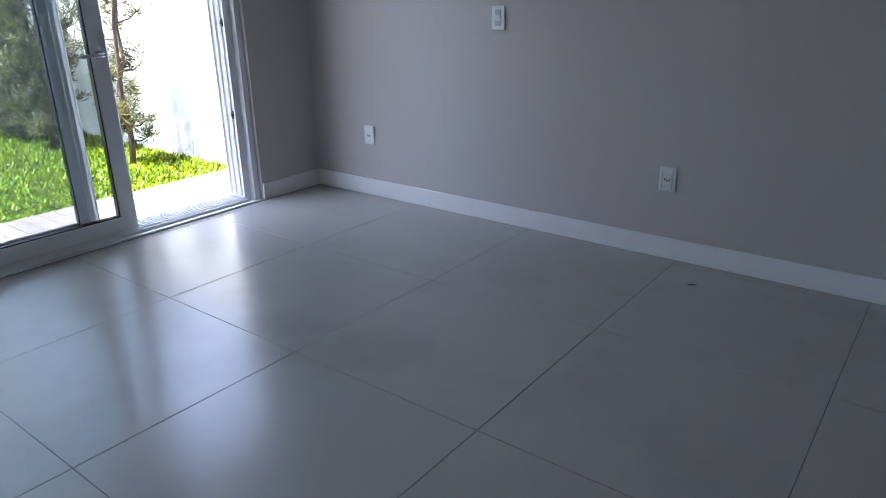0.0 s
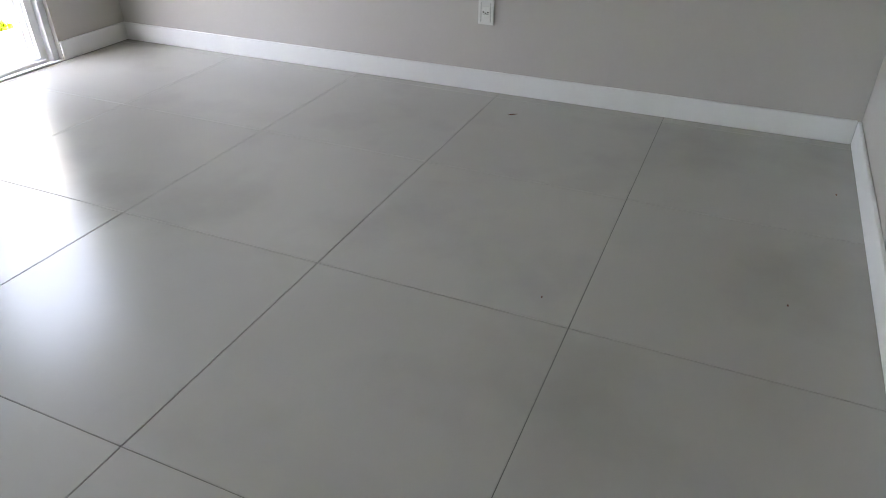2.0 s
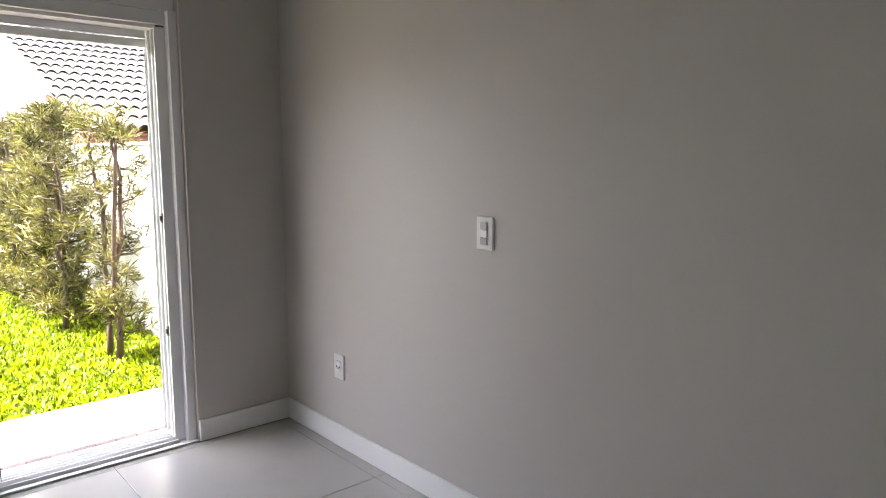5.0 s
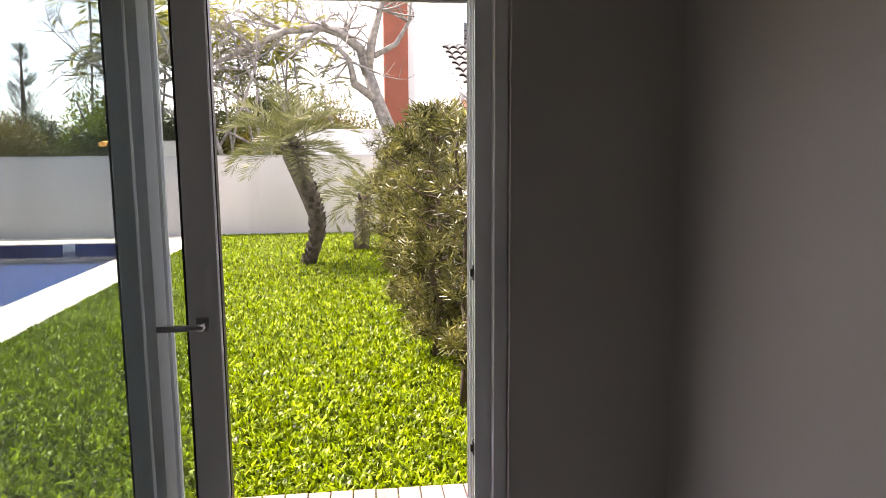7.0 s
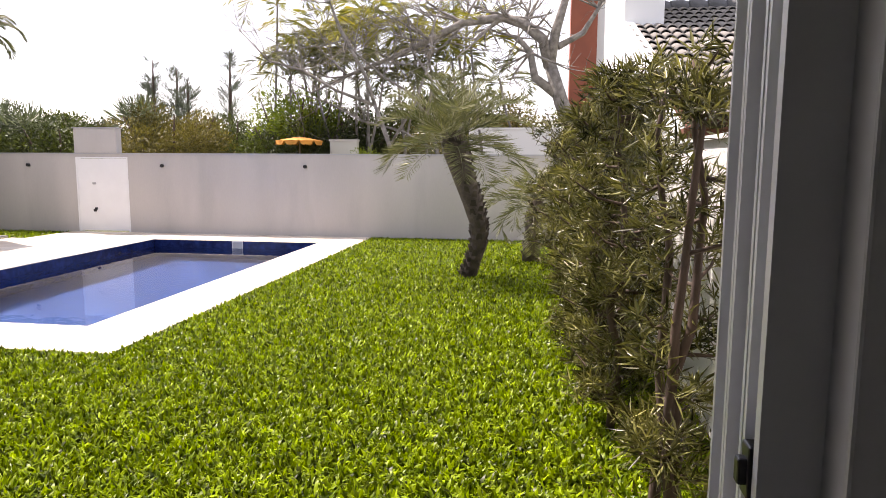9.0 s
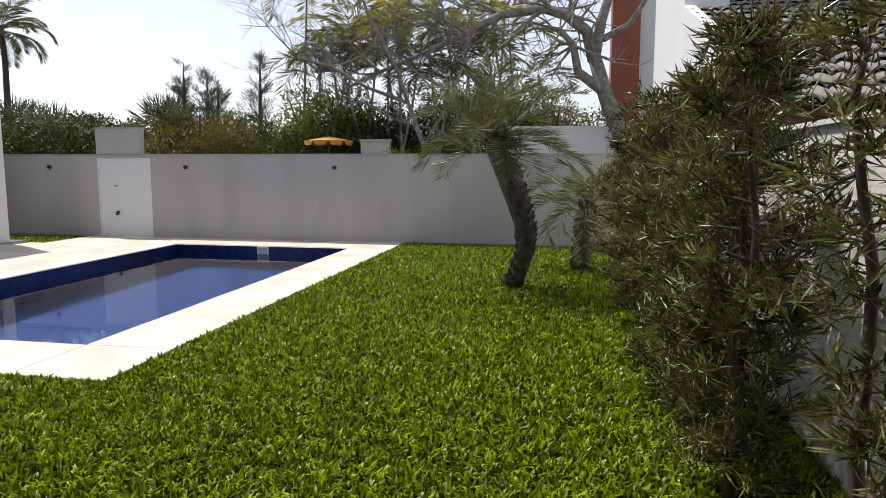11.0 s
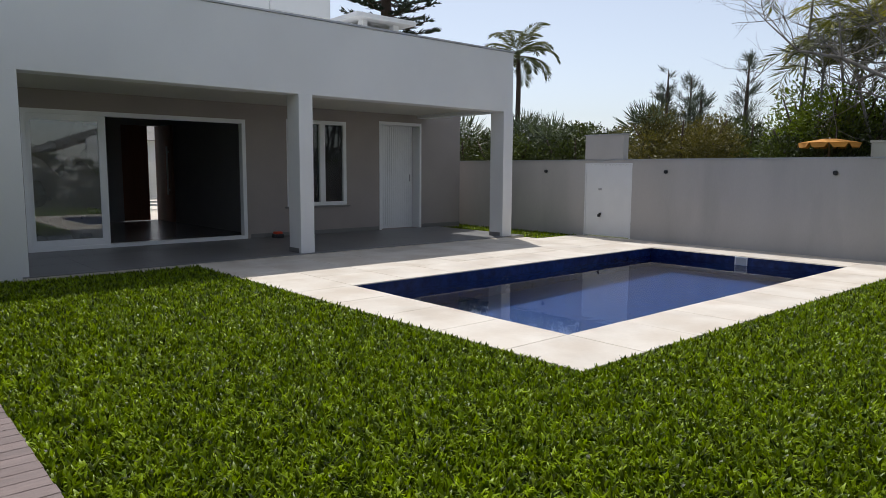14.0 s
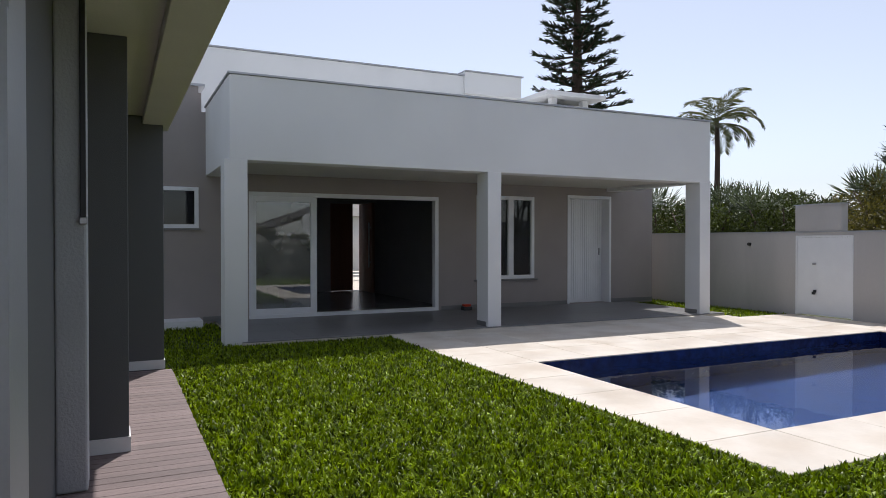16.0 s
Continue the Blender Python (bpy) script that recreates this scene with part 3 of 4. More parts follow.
# white slatted door
dr = part("porch_door", boxes([(XW - T, XW + 0.012, 8.8, 8.85, -0.04, 2.18), (XW - T, XW + 0.012, 9.86, 9.91, -0.04, 2.18), (XW - T, XW + 0.012, 8.85, 9.86, 2.12, 2.18), (XW - T - 0.03, XW - T + 0.01, 8.8, 9.91, -0.04, 2.18)], 0.003), ALU, house, "white slatted door in a white frame")
for k in range(18):
    part("slat", boxes([(XW - T + 0.01, XW - T + 0.024, 8.852 + k * 0.056, 8.9 + k * 0.056, 0.0, 2.115)]), ALU, dr)
part("handle", boxes([(XW - T + 0.024, XW - T + 0.06, 9.76, 9.78, 0.95, 1.1)], 0.004), STEEL, dr)
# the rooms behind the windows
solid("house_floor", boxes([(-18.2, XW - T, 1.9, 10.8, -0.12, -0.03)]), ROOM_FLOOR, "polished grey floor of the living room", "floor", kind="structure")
# Includes unseen walls added behind the small window to keep its pane dark.
solid("house_walls", boxes([(-18.2, -18.0, 1.9, 5.4, -0.12, 3.0), (-18.2, -18.0, 6.22, 10.8, -0.12, 3.0), (-18.2, -18.0, 5.4, 6.22, 2.2, 3.0), (-15.6, -15.5, -3, 1.8, -0.12, 3.3), (-15.5, XW - T, -3.0, -2.9, -0.12, 3.3), (-18.0, XW - T, 1.8, 1.9, -0.12, 3.0), (-18.0, XW - T, 6.3, 6.42, -0.12, 3.0), (-18.0, XW - T, 8.3, 8.42, -0.12, 3.0)]), DARK_ROOM, "dim grey walls of the living room and of unseen rooms added beside it", "wall", kind="structure")
solid("house_ceiling", boxes([(-18.2, XW - T, 1.8, 10.8, 2.7, 2.8)]), CEILING, "white ceiling of the living room", "ceiling", kind="structure")
fd = thing("front_door", (-18, 6, 0), "dark stained wooden pivot door standing ajar", "door")
part("door_leaf", boxes([(-18.0, -17.0, 6.16, 6.22, -0.02, 2.18)], 0.004), DARK_WOOD, fd)
part("side_panel", boxes([(-18.1, -18.04, 5.4, 6.0, -0.02, 2.2)], 0.004), DARK_WOOD, fd)
part("pull_handle", boxes([(-17.15, -17.11, 6.10, 6.13, 0.6, 1.7), (-17.145, -17.115, 6.12, 6.16, 0.7, 0.74), (-17.145, -17.115, 6.12, 6.16, 1.56, 1.6)], 0.004), STEEL, fd)
lf2 = thing("louvre_fence", (-23, 6.5, 0), "white slatted street fence", "fence")
for k in range(14):
    part("slat", boxes([(-23.05, -23.0, 4.5, 10.5, 0.05 + 0.1 * k, 0.11 + 0.1 * k)]), WHITE_WALL, lf2)
part("post", boxes([(-23.1, -22.98, 4.4, 4.5, -0.13, 1.5)]), WHITE_WALL, lf2)
part("post", boxes([(-23.1, -22.98, 10.5, 10.6, -0.13, 1.5)]), WHITE_WALL, lf2)
solid("front_paving", boxes([(-30, -18.2, 2, 12, -0.128, -0.05)]), STONE, "pale paving before the front door", "paving", kind="structure")
bl = thing("red_cleaning_block", (XW + 0.2, 6.38, -0.04), "small red plastic object on the porch floor", "plastic object")
part("body", boxes([(XW + 0.12, XW + 0.26, 6.3, 6.48, -0.04, 0.03)], 0.015), BLACK, bl)
part("lid", boxes([(XW + 0.13, XW + 0.25, 6.32, 6.46, 0.03, 0.075)], 0.015), RED, bl)

# ---- back wall, gate, lights ----
YK = 11.447
solid("wall_back", boxes([(-15, -9.46, YK, YK + 0.16, -0.13, 1.395), (-8.40, 0.30, YK, YK + 0.16, -0.13, 1.395), (-9.46, -8.40, YK, YK + 0.16, 1.345, 1.395), (-9.47, -8.61, YK - 0.004, YK + 0.16, 1.42, 1.87)]), FENCE_WALL, "grey painted garden wall with faint vertical streaks", "wall", kind="structure")
solid("wall_back_cap", boxes([(-15, 0.31, YK - 0.012, YK + 0.175, 1.396, 1.418), (-9.49, -8.59, YK - 0.02, YK + 0.18, 1.872, 1.89)]), FLASHING, "thin grey cap on the garden wall", "trim", kind="structure")
gate = thing("garden_gate", (-8.93, YK, PZ), "flush white metal gate in a grey garden wall", "gate")
part("gate_frame", boxes([(-9.46, -9.43, YK - 0.008, YK + 0.1, PZ + 0.004, 1.343), (-8.43, -8.40, YK - 0.008, YK + 0.1, PZ + 0.004, 1.343), (-9.43, -8.43, YK - 0.008, YK + 0.1, 1.315, 1.343)]), ALU, gate)
part("gate_leaf", boxes([(-9.427, -8.433, YK - 0.004, YK + 0.04, PZ + 0.02, 1.312)], 0.003), ALU, gate)
part("lock", boxes([(-9.13, -9.06, YK - 0.02, YK - 0.003, 0.83, 0.87)], 0.004), STEEL, gate)
part("knob", boxes([(-9.11, -9.07, YK - 0.06, YK - 0.003, 0.32, 0.37), (-9.09, -9.05, YK - 0.05, YK - 0.01, 0.355, 0.40)], 0.008), BLACK, gate, "black knob")
for x in (-7.703, -4.952, -10.44):
    t = thing("wall_light", (x, YK, 1.187), "small round black garden wall light", "wall light", "lights on the garden wall")
    b = bmesh.new()
    tube(b, [(x, YK - 0.045, 1.187), (x, YK, 1.187)], [0.032, 0.032], 14)
    part("housing", b, BLACK, t)
    b = bmesh.new()
    tube(b, [(x, YK - 0.05, 1.187), (x, YK - 0.046, 1.187)], [0.02, 0.02], 12)
    part("lens", b, BLACK, t)
solid("wall_side", boxes([(0.15, 0.30, 0.2, YK, -0.13, 1.42)]), ROUGH_WHITE, "rough white rendered garden wall in sunlight", "wall", kind="structure")
solid("wall_side_cap", boxes([(0.13, 0.32, 0.2, YK - 0.02, 1.421, 1.445)]), WHITE_WALL, "white cap on the rendered garden wall", "trim", kind="structure")
solid("soil_bed", boxes([(-0.62, 0.148, 1.75, 7.0, -0.124, GZ + 0.006)]), SOIL, "brown soil strip under the hedge", "soil", kind="structure")

chip = thing("wood_splinter", (-0.248, -2.592, 0.0), "tiny dark wood splinter lying on the floor tiles", "splinter")
b = bmesh.new()
tube(b, [(-0.262, -2.575, 0.004), (-0.25, -2.59, 0.005), (-0.232, -2.612, 0.003)], [0.001, 0.0028, 0.001], 5)
part("sliver", b, DARK_WOOD, chip)
for x, y in ((-1.55, -3.13), (-1.31, -3.78), (-0.52, -3.93)):
    t = thing("floor_crumb", (x, y, 0.0), "tiny dark crumb of mortar lying on the floor tiles", "crumb", "crumbs on the floor")
    b = bmesh.new()
    tube(b, [(x - 0.004, y, 0.001), (x, y + 0.001, 0.0035), (x + 0.004, y + 0.002, 0.001)], [0.001, 0.0028, 0.001], 5)
    part("grain", b, DARK_WOOD, t)

# ---- plants ----
G = np.random.default_rng(11)
GRASS = leaf_material("grass_blade", (0.052, 0.098, 0.001), (0.25, 0.335, 0.002), 0.4, 0.22, 14.0, 0.8)
SHRUB_LEAF = leaf_material("podocarpus_leaf", (0.032, 0.040, 0.011), (0.21, 0.20, 0.062), 0.28, 0.18, 6.0, 0.75)
PALM_LEAF = leaf_material("grey_green_palm_leaf", (0.085, 0.10, 0.034), (0.20, 0.205, 0.085), 0.4, 0.25, 3.0, 0.3)
ARECA_LEAF = leaf_material("yellow_green_palm_leaf", (0.13, 0.16, 0.025), (0.36, 0.33, 0.06), 0.42, 0.3, 1.0, 0.35)
BUSH_LEAF = leaf_material("bush_leaf", (0.03, 0.044, 0.010), (0.10, 0.125, 0.026), 0.45, 0.16, 0.9, 0.5)
OLIVE_LEAF = leaf_material("olive_bush_leaf", (0.10, 0.092, 0.022), (0.19, 0.165, 0.04), 0.5, 0.2, 0.9, 0.4)
LIME_LEAF = leaf_material("bright_tree_leaf", (0.08, 0.13, 0.015), (0.2, 0.25, 0.03), 0.45, 0.3, 1.2, 0.4)
PINE_LEAF = leaf_material("dark_conifer_needle", (0.03, 0.045, 0.028), (0.06, 0.08, 0.045), 0.6, 0.15, 0.8, 0.4)
BARK = material("brown_bark", (0.075, 0.05, 0.036), 0.9, vary=0.3, scale=9, grain=0.2, bump=0.7, bump_scale=40, stretch=(1, 1, 0.3))
GREY_BARK = material("grey_lichen_bark", (0.17, 0.152, 0.13), 0.9, vary=0.4, scale=9, tint=(0.3, 0.28, 0.25), grain=0.25, bump=0.8, bump_scale=30)
PALM_BARK = material("palm_leaf_bases", (0.085, 0.068, 0.055), 0.9, vary=0.35, scale=12, grain=0.25, bump=0.7, bump_scale=35, per_island=0.3)


def unit(v):
    return v / np.maximum(np.linalg.norm(v, axis=1, keepdims=True), 1e-6)


def leaves(base, along, length, width, fold=0.0):
    """Leaves as bent kites: base (n, 3), direction (n, 3), length and width (n,)."""
    n = len(base)
    d = unit(along)
    side = unit(np.cross(d, unit(G.normal(size=(n, 3)))))
    up = np.cross(side, d)
    L, W = length[:, None], width[:, None] / 2
    mid = base + d * L * 0.5 + up * L * fold
    v = np.stack([base, mid - side * W, base + d * L, mid + side * W], 1).reshape(-1, 3)
    i = np.arange(n)[:, None] * 4
    f = np.concatenate([i + [0, 1, 2], i + [0, 2, 3]], 1).reshape(-1, 3)
    return v, f


def leaf_part(name, chunks, mat, parent, label=""):
    vs, fs, k = [], [], 0
    for v, f in chunks:
        vs.append(v)
        fs.append(f + k)
        k += len(v)
    return under(tagged(new(name, raw_mesh(name, np.concatenate(vs), np.concatenate(fs), mat)), label), parent)


# lawn: broad blades that lie over each other
def blades(x0, x1, y0, y1, per_m2, size):
    n = int((x1 - x0) * (y1 - y0) * per_m2)
    p = np.stack([G.uniform(x0, x1, n), G.uniform(y0, y1, n), np.full(n, GZ - 0.004)], 1)
    a, lean = G.uniform(0, 2 * np.pi, n), G.uniform(0.2, 1.45, n)
    h = size * G.uniform(0.55, 1.15, n)
    out = np.stack([np.cos(a), np.sin(a), np.zeros(n)], 1)
    side = np.stack([-np.sin(a), np.cos(a), np.zeros(n)], 1) * (size * 0.118 * G.uniform(0.8, 1.4, n))[:, None]
    z = np.array([0, 0, 1.0])
    mid = p + out * (h * 0.4 * np.sin(lean))[:, None] + z * (h * 0.62)[:, None] * np.cos(lean * 0.5)[:, None]
    tip = mid + out * (h * 0.6 * np.sin(lean * 1.2))[:, None] + z * (h * 0.5 * np.cos(lean * 1.25))[:, None]
    v = np.stack([p - side * 0.7, p + side * 0.7, mid - side, mid + side, tip], 1).reshape(-1, 3)
    i = np.arange(n)[:, None] * 5
    f = np.concatenate([i + [0, 1, 3], i + [0, 3, 2], i + [2, 3, 4]], 1).reshape(-1, 3)
    return v, f


GRASS.node_tree.nodes["Principled BSDF"].inputs["Specular IOR Level"].default_value = 0.2
lawn = thing("lawn_grass", (0, 1, GZ), "dense bright green lawn of broad-bladed grass", "grass", kind="stuff")
leaf_part("grass_blades", [blades(-5.2, 0.12, 1.01, 3.87, 5600, 0.062), blades(-9.9, -5.2, 1.01, 3.87, 3300, 0.064), blades(CX1 + 0.01, 0.12, 3.87, 6.5, 4600, 0.062), blades(CX1 + 0.01, 0.12, 6.5, 11.42, 2600, 0.064),
                           blades(-12.6, -9.9, -1.5, 1.9, 1000, 0.06), blades(-9.9, -8.55, -1.0, 1.0, 1000, 0.06), blades(-14, -9.6, 11.05, 11.42, 1200, 0.06), blades(-12.6, -9.57, 10.37, 11.05, 1500, 0.06)], GRASS, lawn)
bpy.data.objects["grass_blades"]["kind"] = "stuff"


def shrub(x, y, top, radius, stems, tufts, label, low=0.04):
    """A podocarpus: a few upright stems, side twigs, and whorls of long narrow leaves at the twig ends."""
    t = thing("podocarpus_shrub", (x, y, GZ), label, "shrub", "podocarpus hedge")
    wood, ends = bmesh.new(), []
    for s in range(stems):
        a = random.uniform(0, 6.28)
        bx, by = x + 0.05 * math.cos(a) * (stems > 1), y + 0.07 * math.sin(a) * (stems > 1)
        pts = [Vector((bx, by, GZ - 0.01))]
        for k in range(1, 9):
            pts.append(Vector((bx + random.uniform(-0.035, 0.035) + 0.06 * k / 8 * math.cos(a), by + random.uniform(-0.04, 0.04) + 0.12 * k / 8 * math.sin(a), GZ + (top - GZ - 0.1) * k / 8)))
        tube(wood, pts, [0.024 * (1 - 0.08 * k) for k in range(9)], 7)
        for k in range(int(tufts / stems / 7)):
            f = random.uniform(low, 1.0) ** 0.85
            j = min(7, int(f * 8))
            p = pts[j].lerp(pts[j + 1], f * 8 - j)
            b = random.uniform(0, 6.28)
            reach = radius * random.uniform(0.35, 1.0) * (1.0 - 0.6 * max(0, f - 0.78) / 0.22) * (0.75 if f < 0.3 else 1.0)
            e = p + Vector((math.cos(b) * reach * 0.85, math.sin(b) * reach * 1.35, reach * random.uniform(0.1, 0.6)))
            m = p.lerp(e, 0.5) + Vector((0, 0, -0.03))
            if e.x > 0.12:
                e.x = 0.12 - random.uniform(0, 0.06)
            tube(wood, [p, m, e], [0.009, 0.006, 0.003], 4, cap=False)
            for q in range(7):
                g = random.uniform(0.35, 1.0)
                c = (p.lerp(m, g * 2) if g < 0.5 else m.lerp(e, g * 2 - 1)) + Vector((random.uniform(-1, 1), random.uniform(-1, 1), random.uniform(-0.6, 1))) * 0.075
                c.z = min(c.z, top - random.uniform(0.03, 0.22))
                c.x = min(c.x, 0.13)
                ends.append((c, (e - p).normalized()))
    part("stem", wood, BARK, t)
    c = np.array([e[0][:] for e in ends])
    d = np.array([e[1][:] for e in ends])
    k = 15
    base = np.repeat(c, k, 0) + G.normal(0, 0.012, (len(c) * k, 3))
    way = unit(G.normal(size=(len(c) * k, 3)) * [1, 1, 0.8]) + 0.55 * np.repeat(d, k, 0) + [0, 0, 0.3]
    n = len(base)
    leaf_part("foliage", [leaves(base, way, G.uniform(0.05, 0.11, n), G.uniform(0.007, 0.011, n), 0.04)], SHRUB_LEAF, t)["kind"] = "stuff"
    return t


shrub(-0.31, 1.95, 1.72, 0.27, 3, 270, "sparse podocarpus shrub with bare brown stems", 0.08)
shrub(-0.36, 3.1, 1.78, 0.42, 2, 680, "dense podocarpus shrub with narrow olive leaves")
for yy, tt, rr in ((3.75, 1.8, 0.46), (4.5, 1.78, 0.5), (5.3, 1.72, 0.5), (6.1, 1.6, 0.48), (6.8, 1.3, 0.4)):
    shrub(-0.38, yy, tt, rr, 2, 620, "dense podocarpus shrub against a white wall")


def frond(origin, azimuth, elevation, length, droop, pairs, leaflet, width, keel=0.6):
    """A feather frond: the points of its rib, and its leaflets."""
    pts, p, el = [], Vector(origin), elevation
    steps = 12
    for k in range(steps + 1):
        pts.append(p.copy())
        p += Vector((math.cos(azimuth) * math.cos(el), math.sin(azimuth) * math.cos(el), math.sin(el))) * (length / steps)
        el -= droop / steps * (0.4 + 1.2 * k / steps)
    base, way, ln = [], [], []
    for k in range(pairs):
        f = 0.12 + 0.88 * k / (pairs - 1)
        j = min(steps - 1, int(f * steps))
        q = pts[j].lerp(pts[j + 1], f * steps - j)
        d = (pts[j + 1] - pts[j]).normalized()
        s = d.cross(Vector((0, 0, 1)))
        s = s.normalized() if s.length > 0.05 else Vector((-math.sin(azimuth), math.cos(azimuth), 0))
        u = s.cross(d)
        for sg in (-1, 1):
            base.append(q[:])
            way.append((d * random.uniform(0.6, 1.0) + s * sg * random.uniform(0.7, 1.0) + u * keel * random.uniform(0.3, 1.0) + Vector((0, 0, -0.15)))[:])
            ln.append(leaflet * math.sin(0.35 + 2.5 * f) ** 0.6 * random.uniform(0.85, 1.1))
    ln = np.array(ln)
    return pts, leaves(np.array(base), np.array(way), ln, np.full(len(ln), width), 0.02)


def rib_chunk(pts, r):
    """A thin three-sided rib as arrays."""
    p = np.array([q[:] for q in pts])
    n = len(p)
    r = np.linspace(r, r * 0.25, n)[:, None]
    v = np.stack([p + r * [1, 0, 0], p + r * [-0.5, 0.8, 0], p + r * [-0.5, -0.8, 0.3]], 1).reshape(-1, 3)
    f = []
    for i in range(n - 1):
        for k in range(3):
            a, b, c, d = i * 3 + k, i * 3 + (k + 1) % 3, i * 3 + 3 + (k + 1) % 3, i * 3 + 3 + k
            f += [(a, b, c), (a, c, d)]
    return v, np.array(f)


def palm(name, spine, radii, fronds, length, leaflet, width, mat, label, droop=1.5, pairs=34, boots=0, group="", low=-0.5, keel=0.6, bark=PALM_BARK):
    t = thing(name, spine[0], label, "palm tree", group)
    b = bmesh.new()
    tube(b, spine, radii, 10)
    part("trunk", b, bark, t)
    sp = [Vector(q) for q in spine]
    if boots:
        b = bmesh.new()
        for k in range(boots):
            f = (k + 0.5) / boots * (len(sp) - 1)
            j = min(len(sp) - 2, int(f))
            c = sp[j].lerp(sp[j + 1], f - j)
            r = radii[j] + (radii[j + 1] - radii[j]) * (f - j)
            a = k * 2.4
            o = Vector((math.cos(a), math.sin(a), 0))
            s = Vector((-o.y, o.x, 0)) * 0.04
            h = random.uniform(0.05, 0.09)
            p0 = c + o * (r * 0.93)
            vs = [b.verts.new(q) for q in (p0 - s, p0 + s, p0 + o * 0.035 + s * 0.6 + Vector((0, 0, h)), p0 + o * 0.035 - s * 0.6 + Vector((0, 0, h)), p0 + Vector((0, 0, h * 0.9)))]
            for q in ((0, 1, 2, 3), (3, 2, 4), (0, 3, 4), (1, 4, 2)):
                b.faces.new([vs[i] for i in q])
        part("shaggy_bark", b, PALM_BARK, t, "rough old leaf bases")["kind"] = "stuff"
    top = sp[-1]
    for k in range(fronds):
        u = (k + 0.5) / fronds
        el = 1.35 - (1.35 - low) * u ** 0.8
        pts, ch = frond(top + Vector((random.uniform(-0.04, 0.04), random.uniform(-0.04, 0.04), -0.12 * u)), k * 2.399 + random.uniform(-0.2, 0.2), el + random.uniform(-0.12, 0.12),
                        length * random.uniform(0.85, 1.1), droop * random.uniform(0.8, 1.2), pairs, leaflet, width, keel)
        leaf_part("frond", [ch, rib_chunk(pts, 0.010 if length < 1.3 else 0.02)], mat, t)
    return t


palm("garden_palm", [(-1.60, 7.60, GZ), (-1.54, 7.6, 0.08), (-1.47, 7.6, 0.3), (-1.46, 7.6, 0.55), (-1.55, 7.6, 0.85), (-1.66, 7.6, 1.15), (-1.75, 7.6, 1.42), (-1.78, 7.6, 1.6)], [0.10, 0.085, 0.095, 0.105, 0.12, 0.13, 0.15, 0.09], 25, 0.95, 0.34, 0.009,
     PALM_LEAF, "stout leaning palm with shaggy trunk and feathery grey-green fronds", 1.15, 46, 170, low=-0.1)
palm("small_garden_palm", [(-0.88, 9.0, GZ), (-0.86, 9.0, 0.25), (-0.82, 9.0, 0.55), (-0.80, 9.0, 0.8)], [0.12, 0.11, 0.12, 0.08], 20, 0.95, 0.3, 0.013, PALM_LEAF, "small squat palm with arching drooping fronds beside the wall", 2.4, 36, 50, low=-0.2)


# ---- beyond the garden ----
def bush(x, y, top, rx, ry, count, size, mat, label, name="bush", z0=0.0):
    t = thing(name, (x, y, -0.13), label, "bush", "bushes behind the garden wall")
    b = bmesh.new()
    for k in range(5):
        a = k * 1.3
        tube(b, [(x + 0.1 * math.cos(a), y + 0.1 * math.sin(a), -0.13), (x + rx * 0.3 * math.cos(a), y + ry * 0.3 * math.sin(a), top * 0.45), (x + rx * 0.6 * math.cos(a), y + ry * 0.6 * math.sin(a), top * 0.8)], [0.05, 0.035, 0.015], 5)
    part("branchwork", b, BARK, t)
    k = 26
    u = unit(G.normal(size=(k, 3)))
    u[:, 2] = np.abs(u[:, 2]) * 0.9
    lobes = np.array([x, y, z0 + (top - z0) * 0.42]) + u * [rx * 0.8, ry * 0.8, (top - z0) * 0.46] * G.uniform(0.5, 1.0, (k, 1))
    c = lobes[G.integers(0, k, count)]
    d = unit(G.normal(size=(count, 3)))
    p = c + d * [rx * 0.33, ry * 0.33, top * 0.15] * G.uniform(0.55, 1.0, (count, 1))
    leaf_part("foliage", [leaves(p, d + G.normal(0, 0.6, (count, 3)) + [0, 0, 0.2], G.uniform(0.7, 1.4, count) * size, G.uniform(0.35, 0.5, count) * size, 0.08)], mat, t)["kind"] = "stuff"
    return t


rb = random.Random(3)
for k in range(13):
    x = -31 + 2.05 * k
    m, lab = ((BUSH_LEAF, "dark green leafy bush behind the wall"), (OLIVE_LEAF, "olive green rounded bush behind the wall"))[k % 3 == 1]
    bush(x, 15.0 + rb.uniform(-0.8, 1.6), 2.7 + rb.uniform(-0.2, 0.25), 1.7, 1.4, 13000, 0.08, m, lab)
bush(-9.1, 14.2, 2.8, 1.8, 1.3, 14000, 0.075, OLIVE_LEAF, "olive green rounded bush behind the wall")
bush(-6.5, 15.2, 3.35, 1.5, 1.2, 7000, 0.10, LIME_LEAF, "tall bright green tree crown behind the wall")
bush(-4.8, 16.2, 3.15, 2.1, 1.0, 14000, 0.08, BUSH_LEAF, "dark green leafy bush behind the wall")
for x, y, z, m in ((-6.0, 15.9, 3.0, BUSH_LEAF), (-5.0, 15.6, 2.7, BUSH_LEAF), (-3.6, 15.8, 2.5, OLIVE_LEAF), (-2.6, 16.3, 2.4, OLIVE_LEAF)):
    bush(x, y, z, 1.0, 0.8, 3200, 0.10, m, "airy tall bush among slender palms")
bush(-3.1, 17.0, 3.9, 1.7, 1.0, 11000, 0.085, BUSH_LEAF, "dark green leafy bush behind slender palms")
bush(-1.7, 17.4, 3.3, 1.3, 1.0, 7000, 0.085, OLIVE_LEAF, "olive green bush behind slender palms")
bush(-4.2, 13.0, 1.72, 0.7, 0.5, 3200, 0.06, LIME_LEAF, "low yellow-green shrub behind the wall")
